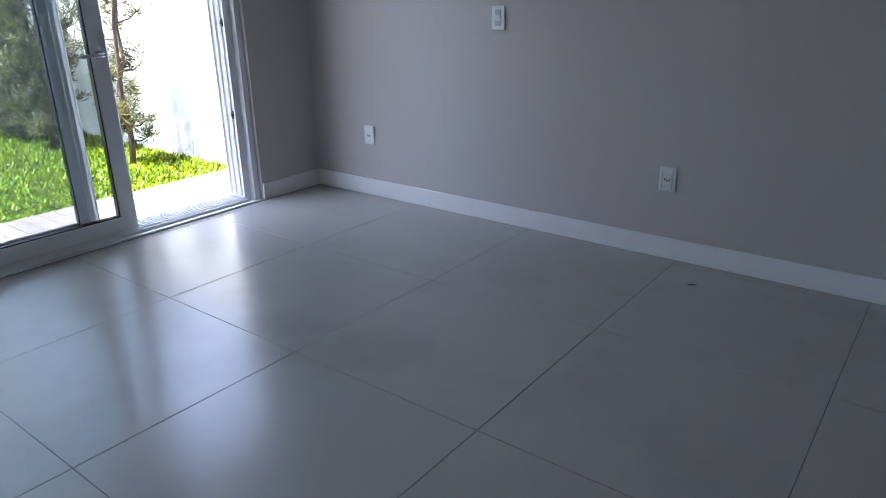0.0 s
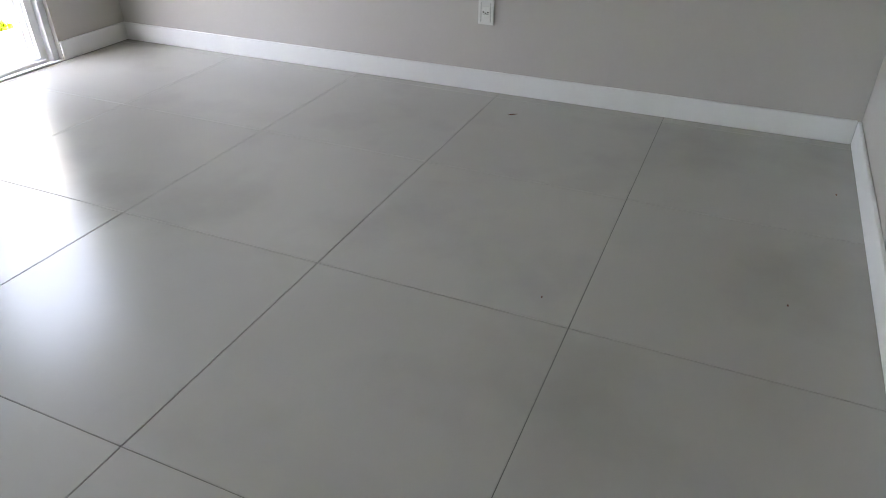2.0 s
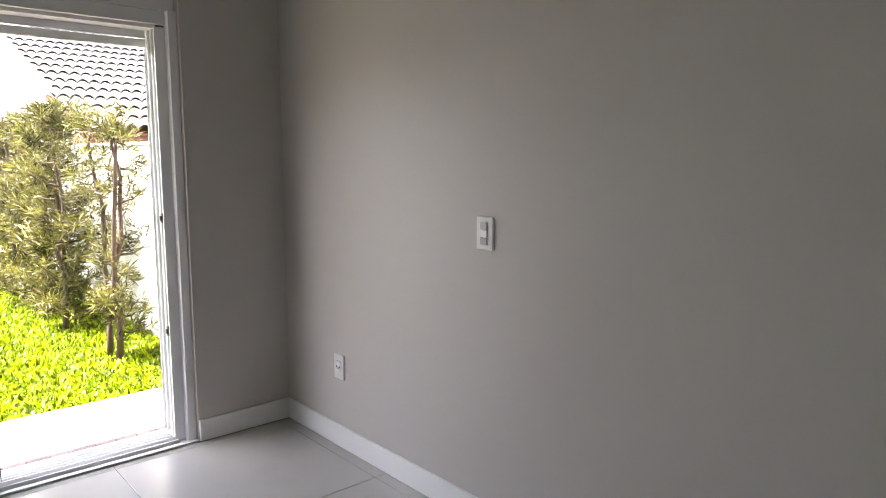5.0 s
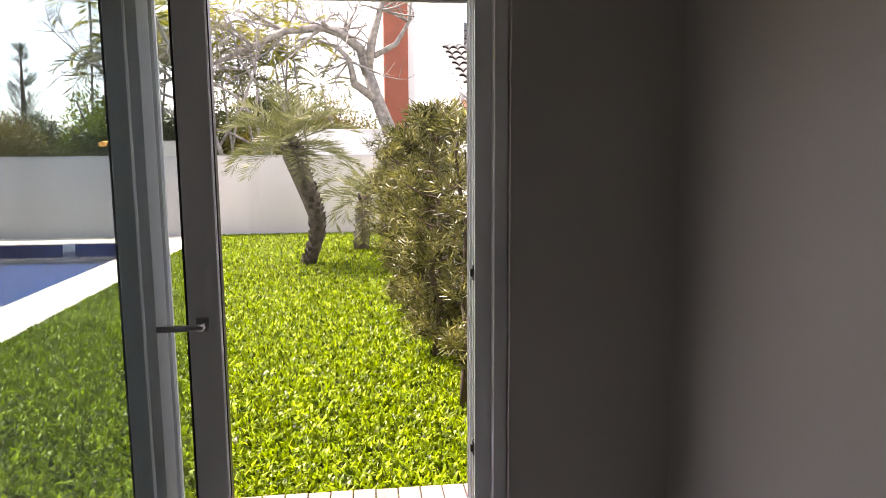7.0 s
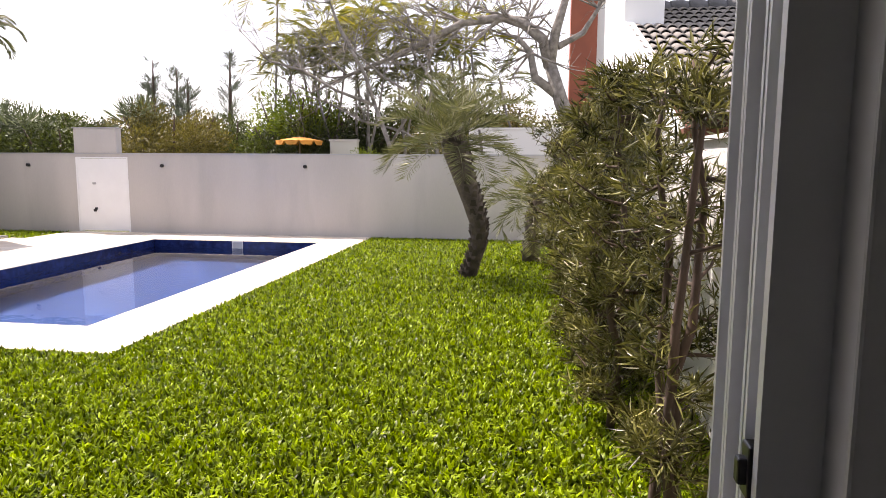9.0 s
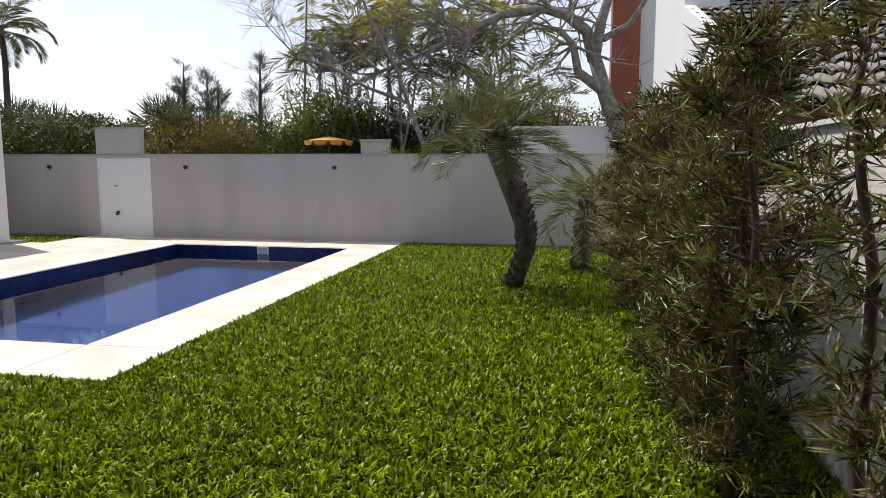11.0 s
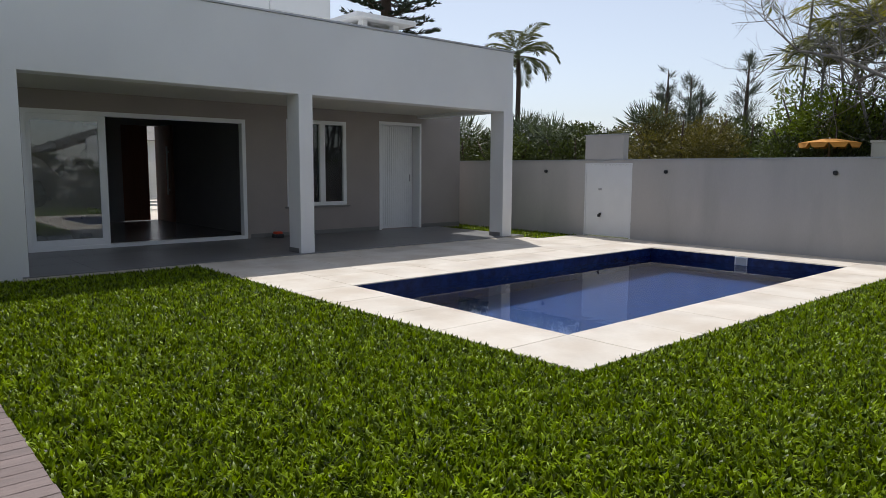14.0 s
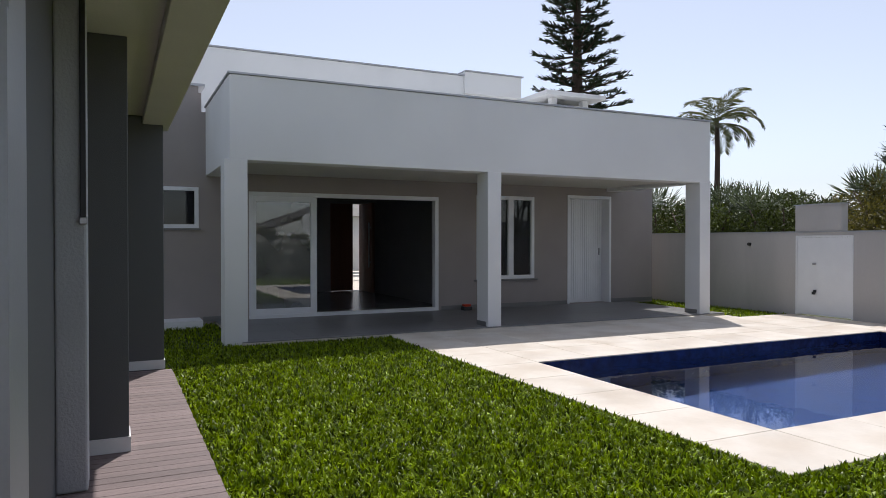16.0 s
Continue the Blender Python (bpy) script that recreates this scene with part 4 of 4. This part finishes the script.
bush(-1.9, 19.0, 2.9, 1.6, 1.3, 4000, 0.10, OLIVE_LEAF, "olive green bush behind a white wall")
bush(0.2, 22.0, 3.5, 2.0, 1.3, 4000, 0.10, BUSH_LEAF, "dark green bush beside a neighbouring house")
for x, y in ((-11.2, 13.4), (-13.1, 13.0), (-14.8, 13.3), (-16.8, 13.2), (-19.5, 13.0), (-23.5, 14.5)):
    bush(x, y, 2.4, 1.3, 1.0, 5000, 0.09, BUSH_LEAF, "dark green leafy bush behind the wall")
def fan_palm(x, y, z, leaves_n, reach, rnd):
    """A fan palm: a short trunk, and leaf stalks that each end in a fan of stiff narrow blades."""
    t = thing("fan_palm", (x, y, -0.13), "low spiky fan palm rising over the garden wall", "palm tree", "palms behind the garden wall")
    b = bmesh.new()
    tube(b, [(x, y, -0.13), (x + 0.05, y, z * 0.6), (x, y, z)], [0.14, 0.12, 0.10], 9)
    part("trunk", b, PALM_BARK, t)
    for k in range(leaves_n):
        a, el = k * 2.399 + rnd.uniform(-0.2, 0.2), 1.3 - 1.75 * (k + 0.5) / leaves_n
        d = Vector((math.cos(a) * math.cos(el), math.sin(a) * math.cos(el), math.sin(el)))
        p = Vector((x, y, z))
        stalk = [p, p + d * reach * 0.3, p + d * reach * 0.55 + Vector((0, 0, -0.05))]
        s = d.cross(Vector((0, 0, 1))).normalized()
        u = s.cross(d)
        n = 19
        way = [(d * math.cos(w) + s * math.sin(w) + u * (0.28 * math.cos(w) + rnd.uniform(-0.1, 0.1)) - Vector((0, 0, 0.12)))[:] for w in (2.0 * (2 * q / (n - 1) - 1) for q in range(n))]
        ln = np.array([reach * 0.62 * (1 - 0.3 * abs(2 * q / (n - 1) - 1)) * rnd.uniform(0.85, 1.08) for q in range(n)])
        leaf_part("fan_leaf", [leaves(np.repeat(np.array([stalk[-1][:]]), n, 0), np.array(way), ln, np.full(n, 0.028), 0.03), rib_chunk(stalk, 0.012)], FAN_LEAF, t)
    return t


FAN_LEAF = leaf_material("blue_green_fan_leaf", (0.045, 0.068, 0.03), (0.145, 0.17, 0.085), 0.35, 0.2, 2.0, 0.4)
rf = random.Random(21)
for x, y, z in ((-10.1, 14.6, 2.05), (-12.3, 13.7, 1.7), (-13.9, 14.6, 1.95), (-15.9, 14.0, 1.9), (-18.4, 14.6, 1.85)):
    fan_palm(x, y, z, 26, rf.uniform(0.8, 1.05), rf)

# clump of slender palms
for k in range(21):
    x, y, z = -7.0 + 0.25 * k + rb.uniform(-0.25, 0.25), 14.2 + rb.uniform(0, 1.8), (rb.uniform(3.6, 5.4), rb.uniform(2.6, 3.6))[k % 3 == 2]
    dx = rb.uniform(-0.9, 0.7)
    palm("slender_palm", [(x - dx, y, -0.13), (x - dx * 0.6, y, z * 0.4), (x - dx * 0.2, y, z * 0.75), (x, y, z)], [0.036, 0.03, 0.026, 0.022], 8, rb.uniform(0.95, 1.35), 0.42, 0.03, (ARECA_LEAF, ARECA_LEAF, PALM_LEAF)[k % 3],
         "slender clumping palm with yellow-green fronds", rb.uniform(1.9, 2.7), 26, group="slender palms behind the garden wall", low=rb.uniform(0.0, 0.5), keel=rb.uniform(-0.2, 0.5), bark=GREY_BARK)


def twigs(bm, p, d, length, r, depth, rnd):
    n = 4
    pts, q, w = [p.copy()], p.copy(), d.copy()
    for k in range(n):
        w = (w + Vector((rnd.uniform(-1, 1), rnd.uniform(-0.5, 0.5), rnd.uniform(-0.6, 0.8))) * 0.28).normalized()
        q = q + w * (length / n)
        pts.append(q.copy())
    tube(bm, pts, [r * (1 - 0.16 * k) for k in range(n + 1)], 5 if r > 0.02 else 3, cap=False)
    if depth:
        for k in range(rnd.randint(2, 4)):
            j = rnd.randint(1, n)
            twigs(bm, pts[j], (w + Vector((rnd.uniform(-1, 1), rnd.uniform(-0.6, 0.6), rnd.uniform(-0.7, 1.0)))).normalized(), length * rnd.uniform(0.5, 0.8), r * 0.5, depth - 1, rnd)


def bare_tree(limbs, label, seed, depth=3):
    rnd = random.Random(seed)
    t = thing("bare_tree", limbs[0][0][0], label, "tree", "bare trees behind the garden wall")
    for name, (pts, radii) in zip(["trunk"] + ["limb"] * 9, limbs):
        b = bmesh.new()
        tube(b, pts, radii, 9)
        for k in range(2, len(pts)):
            if name == "limb":
                for q in range(5):
                    twigs(b, Vector(pts[k]), Vector((rnd.uniform(-1, 0.6), rnd.uniform(-0.5, 0.5), rnd.uniform(-0.4, 1))).normalized(), rnd.uniform(0.5, 1.1), radii[k] * 0.4 + 0.006, depth - 1, rnd)
        part(name, b, GREY_BARK, t)
    return t


bare_tree([([(0.35, 14, -0.13), (0.0, 14, 1.5), (-0.4, 14, 2.5), (-0.66, 14, 3.3)], [0.22, 0.18, 0.15, 0.125]),
           ([(-0.66, 14, 3.2), (-0.8, 14, 3.75), (-1.2, 13.9, 4.05), (-1.6, 13.9, 4.18), (-2.4, 13.8, 4.08), (-3.1, 13.8, 3.75), (-3.9, 13.8, 3.4), (-4.8, 13.7, 3.05), (-5.6, 13.7, 2.7)], [0.12, 0.115, 0.105, 0.095, 0.085, 0.065, 0.05, 0.035, 0.018]),
           ([(-0.66, 14, 3.2), (-0.55, 14, 3.9), (-0.35, 14, 4.6), (-0.1, 14, 5.4)], [0.12, 0.1, 0.07, 0.03]),
           ([(-0.42, 14, 2.6), (-0.95, 14, 3.0), (-1.05, 14, 3.5), (-1.3, 14, 3.8), (-1.7, 14, 3.9)], [0.11, 0.09, 0.07, 0.04, 0.02]),
           ([(-0.5, 14, 3.6), (0.0, 14.2, 3.9), (0.3, 14.3, 4.4), (0.4, 14.3, 5.2)], [0.07, 0.06, 0.04, 0.015])], "leafless tree with grey lichen bark and a long arching limb", 4)
bare_tree([([(-3.4, 13.2, -0.13), (-3.8, 13.2, 1.6), (-4.1, 13.2, 2.4)], [0.06, 0.05, 0.04]),
           ([(-4.1, 13.2, 2.4), (-4.3, 13.2, 3.0), (-4.7, 13.2, 3.7), (-5.0, 13.2, 4.4), (-5.1, 13.2, 5.0)], [0.04, 0.035, 0.03, 0.02, 0.01]),
           ([(-4.1, 13.2, 2.4), (-4.9, 13.2, 2.7), (-5.6, 13.2, 3.1), (-6.3, 13.2, 3.3), (-6.9, 13.2, 3.9)], [0.04, 0.03, 0.03, 0.02, 0.01]),
           ([(-3.8, 13.2, 1.6), (-3.3, 13.2, 2.4), (-3.0, 13.2, 3.2), (-2.9, 13.2, 4.0)], [0.03, 0.03, 0.02, 0.01])], "thin leafless tree with tangled grey twigs", 9, 4)
bare_tree([([(-2.6, 13.6, -0.13), (-2.9, 13.6, 1.5), (-3.1, 13.6, 2.2)], [0.05, 0.045, 0.035]),
           ([(-3.1, 13.6, 2.2), (-3.5, 13.6, 2.7), (-4.0, 13.5, 3.0), (-4.6, 13.5, 3.5), (-5.0, 13.5, 4.2)], [0.035, 0.03, 0.025, 0.018, 0.01]),
           ([(-3.1, 13.6, 2.2), (-3.0, 13.6, 2.9), (-3.4, 13.6, 3.5), (-3.5, 13.6, 4.2), (-3.9, 13.6, 4.8)], [0.035, 0.03, 0.022, 0.015, 0.01]),
           ([(-2.9, 13.6, 1.5), (-3.6, 13.5, 1.9), (-4.4, 13.5, 2.1), (-5.2, 13.5, 2.5), (-5.9, 13.5, 2.7)], [0.03, 0.025, 0.022, 0.015, 0.008])], "thin leafless tree with tangled grey twigs", 15, 4)


# Paler than PINE_LEAF: distance haze is put into the needle colour.
FAR_NEEDLE = leaf_material("hazed_needle", (0.06, 0.075, 0.055), (0.12, 0.14, 0.10), 0.6, 0.2, 0.8, 0.4)


def conifer(x, y, top, radius, label):
    """A wispy she-oak: many thin upright sprays."""
    t = thing("far_conifer", (x, y, -0.13), label, "tree", "far conifers")
    b = bmesh.new()
    tube(b, [(x, y, -0.13), (x, y, top * 0.6), (x + 0.05, y, top)], [0.16, 0.1, 0.02], 7)
    part("trunk", b, BARK, t)
    # upswept branches, each clad in thin sprays
    count, per = 46, 44
    f = np.repeat(G.uniform(0.28, 0.98, count) ** 0.9, per)
    a = np.repeat(G.uniform(0, 6.28, count), per)
    reach = np.repeat(radius * G.uniform(0.55, 1.1, count), per) * (1.08 - f)
    u = G.uniform(0.1, 1.0, count * per)
    out = np.stack([np.cos(a), np.sin(a), np.zeros(len(a))], 1)
    p = np.stack([x + np.cos(a) * reach * u, y + np.sin(a) * reach * u, top * f + reach * (0.2 * u + 0.6 * u * u)], 1) + G.normal(0, 0.05, (len(a), 3))
    leaf_part("crown", [leaves(p, out * 0.7 + np.array([0, 0, 0.8]) + G.normal(0, 0.35, (len(a), 3)), G.uniform(0.2, 0.5, len(a)), G.uniform(0.016, 0.026, len(a)))], FAR_NEEDLE, t)["kind"] = "stuff"


for x, y, z in ((-18.9, 30, 5.9), (-18.0, 30.5, 5.5), (-17.2, 30, 4.9), (-15.1, 30, 6.1), (-19.8, 31, 4.9)):
    conifer(x, y, z, 1.75, "wispy dark conifer far behind the bushes")

# The trunk takes the darker bark: its shade is put into the colour.
palm("tall_palm", [(-20, 20.95, -0.13), (-20.03, 20.95, 2.5), (-19.98, 20.93, 4.6), (-20, 20.9, 5.75)], [0.14, 0.11, 0.09, 0.08], 15, 1.75, 0.6, 0.032, PALM_LEAF, "tall slender palm with a small drooping crown", 1.7, 60, low=-0.1, keel=-0.2, bark=BARK)

# the araucaria
ar = thing("araucaria", (-30, 21.9, -0.13), "tall dark araucaria with tiers of level branches", "tree")
b = bmesh.new()
tube(b, [(-30, 21.9, -0.13), (-30, 21.9, 9), (-29.95, 21.9, 18.5)], [0.36, 0.28, 0.04], 9)
part("trunk", b, BARK, ar)
b, pos, way = bmesh.new(), [], []
ra = random.Random(8)
for tier in range(15):
    z = 6.6 + 0.8 * tier
    reach = 3.0 * (1 - 0.05 * tier)
    for k in range(7):
        a = k * 6.283 / 7 + tier * 0.5 + ra.uniform(-0.2, 0.2)
        L = reach * ra.uniform(0.8, 1.08)
        d = Vector((math.cos(a), math.sin(a), 0))
        o = Vector((-30, 21.9, z + ra.uniform(-0.15, 0.15)))
        pts = [o, o + d * L * 0.5 + Vector((0, 0, -0.12)), o + d * L + Vector((0, 0, 0.16))]
        tube(b, pts, [0.06, 0.045, 0.02], 5, cap=False)
        for q in range(46):
            f = ra.uniform(0.25, 1.0)
            c = pts[0].lerp(pts[1], f * 2) if f < 0.5 else pts[1].lerp(pts[2], f * 2 - 1)
            s = Vector((-d.y, d.x, 0)) * ra.uniform(-1, 1)
            for h in range(3):
                pos.append((c + s * 0.1 * h)[:])
                way.append((s * 0.9 + d * 0.5 + Vector((0, 0, ra.uniform(0.0, 0.55))))[:])
part("branchwork", b, BARK, ar)
n = len(pos)
leaf_part("foliage", [leaves(np.array(pos), np.array(way), G.uniform(0.22, 0.48, n), G.uniform(0.05, 0.085, n), 0.05)], PINE_LEAF, ar)["kind"] = "stuff"

# ---- neighbouring houses ----
nh = thing("neighbour_house", (3, 7, 0), "white neighbouring house with a cream clay-tiled roof", "house")
part("wall", boxes([(0.34, 7.0, 5.5, 11.0, -0.13, 1.55)]), ROUGH_WHITE, nh)
part("chimney_block", boxes([(0.325, 0.86, 9.6, 12.9, -0.13, 6.6)], 0.01), WHITE_WALL, nh, "tall white rendered wall block")
b = bmesh.new()
v = [b.verts.new(q) for q in ((0.325, 6.6, 1.45), (0.325, 6.6, 2.17), (0.325, 9.6, 3.22), (0.325, 9.6, 1.45), (0.45, 6.6, 1.45), (0.45, 6.6, 2.17), (0.45, 9.6, 3.22), (0.45, 9.6, 1.45))]
for f in ((0, 3, 2, 1), (4, 5, 6, 7), (0, 1, 5, 4), (1, 2, 6, 5), (2, 3, 7, 6), (3, 0, 4, 7)):
    b.faces.new([v[i] for i in f])
part("parapet", b, WHITE_WALL, nh)
nx, rows_n, slope = 43 * 6, 16, 0.345
xs = np.linspace(0.36, 6.36, nx + 1)
wave = 0.05 * np.abs(np.cos(np.pi * (xs - 0.36) / 0.1395)) ** 0.7
vs, fs = [], []
for k in range(rows_n):
    y0, y1 = 5.15 + 0.375 * k, 5.15 + 0.375 * (k + 1) + 0.13
    for yy, lift in ((y0, 0.052), (y0, 0.068), (y1, 0.012)):
        vs.append(np.stack([xs, np.full(nx + 1, yy), 1.58 + slope * (yy - 5.15) + wave + lift], 1))
    o = k * 3 * (nx + 1)
    i = np.arange(nx)
    for r0 in (0, 1):
        a = o + r0 * (nx + 1) + i
        fs.append(np.stack([a, a + 1, a + nx + 2, a + nx + 1], 1))
# Added unseen sheet that blocks light, so gaps under the tiles stay dark.
b = bmesh.new()
v = [b.verts.new(q) for q in ((0.37, 5.2, 1.56), (6.3, 5.2, 1.56), (6.3, 11.2, 1.56 + slope * 6), (0.37, 11.2, 1.56 + slope * 6), (0.37, 5.2, 1.58), (6.3, 5.2, 1.58), (6.3, 11.2, 1.58 + slope * 6), (0.37, 11.2, 1.58 + slope * 6))]
for f in ((3, 2, 1, 0), (4, 5, 6, 7), (0, 1, 5, 4), (1, 2, 6, 5), (2, 3, 7, 6), (3, 0, 4, 7)):
    b.faces.new([v[q] for q in f])
part("roof_boarding", b, DARK_WOOD, nh, "unseen dark sheet added under the tiles")
under(tagged(new("roof_tiles", raw_mesh("roof_tiles", np.concatenate(vs), np.concatenate(fs), ROOF_TILE)), "overlapping cream clay roof tiles"), nh)["kind"] = "stuff"
part("roof_deck", boxes([(0.36, 6.4, 5.24, 5.42, 1.42, 1.57)]), DARK_WOOD, nh, "dark eave board")
b = bmesh.new()
for k in range(20):
    x = 0.9 + 0.28 * k
    tube(b, [(x, 11.1, 3.70), (x + 0.16, 11.1, 3.71), (x + 0.31, 11.1, 3.68)], [0.11, 0.115, 0.10], 8)
part("ridge_tiles", b, DARK_TILE, nh, "dark grey ridge tiles")
solid("neighbour_wall", boxes([(-2.35, 0.32, 14.6, 14.75, -0.13, 1.98), (-2.38, 0.34, 14.57, 14.78, 1.981, 2.02)]), WHITE_WALL, "white wall of the next garden", "wall", kind="structure")
solid("low_neighbour_wall", boxes([(-5.3, -4.7, 14.0, 14.15, -0.13, 1.71), (-5.32, -4.68, 13.98, 14.17, 1.711, 1.75)]), SOFFIT, "low cream wall of the next garden", "wall", kind="structure")
bt = thing("brick_tower", (0.3, 20.5, 0), "red-brown clad tower of a house beyond", "building")
part("tower_wall", boxes([(-0.06, 0.68, 20, 21, -0.13, 9.0)]), BRICK_RED, bt)
part("tower_edge", boxes([(0.69, 1.6, 20.2, 22, -0.13, 8.0)]), WHITE_WALL, bt)
oh = thing("terracotta_house", (-3, 32, 0), "low terracotta-coloured house far behind the wall", "house")
part("wall", boxes([(-3.6, -2.4, 31, 35, -0.13, 3.3)]), material("terracotta_paint", (0.45, 0.17, 0.07), 0.8, vary=0.1), oh)
part("roof", boxes([(-3.7, -2.3, 30.9, 35.1, 3.301, 3.36)]), DARK_TILE, oh)
um = thing("beach_umbrella", (-5.8, 13.5, -0.13), "open orange canvas umbrella beyond the wall", "umbrella")
b = bmesh.new()
tube(b, [(-5.8, 13.5, -0.13), (-5.8, 13.5, 1.8)], [0.02, 0.016], 8)
part("pole", b, STEEL, um)
b = bmesh.new()
bmesh.ops.create_cone(b, cap_ends=True, segments=10, radius1=0.5, radius2=0.12, depth=0.07, matrix=Matrix.Translation((-5.8, 13.5, 1.74)))
part("canopy", b, ORANGE, um)
b = bmesh.new()
for k in range(10):
    a0, a1 = 2 * math.pi * k / 10, 2 * math.pi * (k + 1) / 10
    v = [b.verts.new((-5.8 + rr * math.cos(a), 13.5 + rr * math.sin(a), z)) for rr, a, z in ((0.5, a0, 1.705), (0.5, a1, 1.705), (0.505, a1 * 0.8 + a0 * 0.2, 1.62), (0.505, a0 * 0.8 + a1 * 0.2, 1.62))]
    b.faces.new(v)
part("valance", b, ORANGE, um, "scalloped orange canvas edge")
fh = thing("street_house", (-34, 9, 0), "pale house with a tiled roof across the street", "house")
part("wall", boxes([(-38, -32, 2, 16, -0.13, 2.4)]), WHITE_WALL, fh)
b = bmesh.new()
v = [b.verts.new(q) for q in ((-31.6, 1.5, 2.4), (-31.6, 16.5, 2.4), (-35, 16.5, 4.2), (-35, 1.5, 4.2), (-38.4, 1.5, 2.4), (-38.4, 16.5, 2.4))]
for f in ((0, 1, 2, 3), (3, 2, 5, 4), (0, 3, 4), (1, 5, 2), (0, 4, 5, 1)):
    b.faces.new([v[i] for i in f])
part("roof", b, ROOF_TILE, fh)

# ---- pieces: floor tiles, deck boards, paving slabs ----
def slab_mesh(name, sx, sy, z0, z1, mat, bevel):
    b = bmesh.new()
    box(b, 0, sx, 0, sy, z0, z1)
    top = [e for e in b.edges if all(v.co.z > z1 - 1e-6 for v in e.verts)]
    bmesh.ops.bevel(b, geom=top, offset=bevel, segments=1, affect="EDGES")
    return to_mesh(name, b, mat)


MESHES = {}


def slab(name, x0, x1, y0, y1, z0, z1, mat, bevel, parent, drop=0.0):
    key = (name, round(x1 - x0, 3), round(y1 - y0, 3))
    if key not in MESHES:
        MESHES[key] = slab_mesh(name, x1 - x0, y1 - y0, z0, z1, mat, bevel)
    ob = new(name, MESHES[key])
    ob.location = (x0, y0, -drop)
    ob.parent = parent
    return ob


def cuts(start, step, lo, hi):
    """The joints of a row of pieces, cut off at lo and hi."""
    c = [lo] + [start + step * k for k in range(-40, 40) if lo + 0.01 < start + step * k < hi - 0.01] + [hi]
    return list(zip(c, c[1:]))


floor_ob, deck_ob, paving_ob = bpy.data.objects["floor"], None, bpy.data.objects["paving_bed"]
rng = random.Random(5)
for x0, x1 in cuts(-1.655, 0.8, XL, 0.013):
    for y0, y1 in cuts(-0.836, 0.8, YB - 0.012, -0.003):
        slab("tile", x0 + 0.0012, x1 - 0.0012, y0 + 0.0012, y1 - 0.0012, -0.01, 0.0, TILE, 0.001, floor_ob, rng.uniform(0, 0.0004))
deck = tagged(new("deck", to_mesh("deck", boxes([(-8.45, 0.13, 0.26, 0.32, -0.125, -0.052), (-8.45, 0.13, 0.86, 0.92, -0.125, -0.052)]), DARK_WOOD)), "weathered brownish-grey boards of a narrow garden deck", "deck", kind="structure")
x = -8.47
while x < 0.1:
    ob = slab("board", 0, 0.091, 0.205, 1.0, -0.05, -0.03, DECK, 0.003, deck, rng.uniform(0, 0.0015))
    ob.location.x, ob.location.y = x, 0.205 + rng.uniform(-0.003, 0.003)
    x += 0.0955
for x0, x1 in cuts(PX0, 0.74, -10.05, CX1):
    for y0, y1 in cuts(PY0, 0.745, CY0, YK - 0.004):
        if x1 > PX0 + 0.05 and x0 < PX1 - 0.05 and y1 > PY0 + 0.05 and y0 < PY1 - 0.05:
            continue
        if x1 < -9.4 and y1 > 10.4:
            continue
        slab("paving_slab", x0 + 0.002, x1 - 0.002, y0 + 0.002, y1 - 0.002, -0.072, PZ, STONE, 0.004, paving_ob, rng.uniform(0, 0.002))
porch_bed = tagged(new("porch_bed", to_mesh("porch_bed", boxes([(XW, -10.06, 1.95, 10.36, -0.13, -0.052)]), JOINT)), "bed of the porch floor", "floor", kind="structure")
for x0, x1 in cuts(XW, 0.8, XW + 0.002, -10.06):
    for y0, y1 in cuts(1.95, 0.8, 1.95, 10.36):
        slab("porch_tile", x0 + 0.001, x1 - 0.001, y0 + 0.001, y1 - 0.001, -0.06, -0.04, PORCH_FLOOR, 0.002, porch_bed)
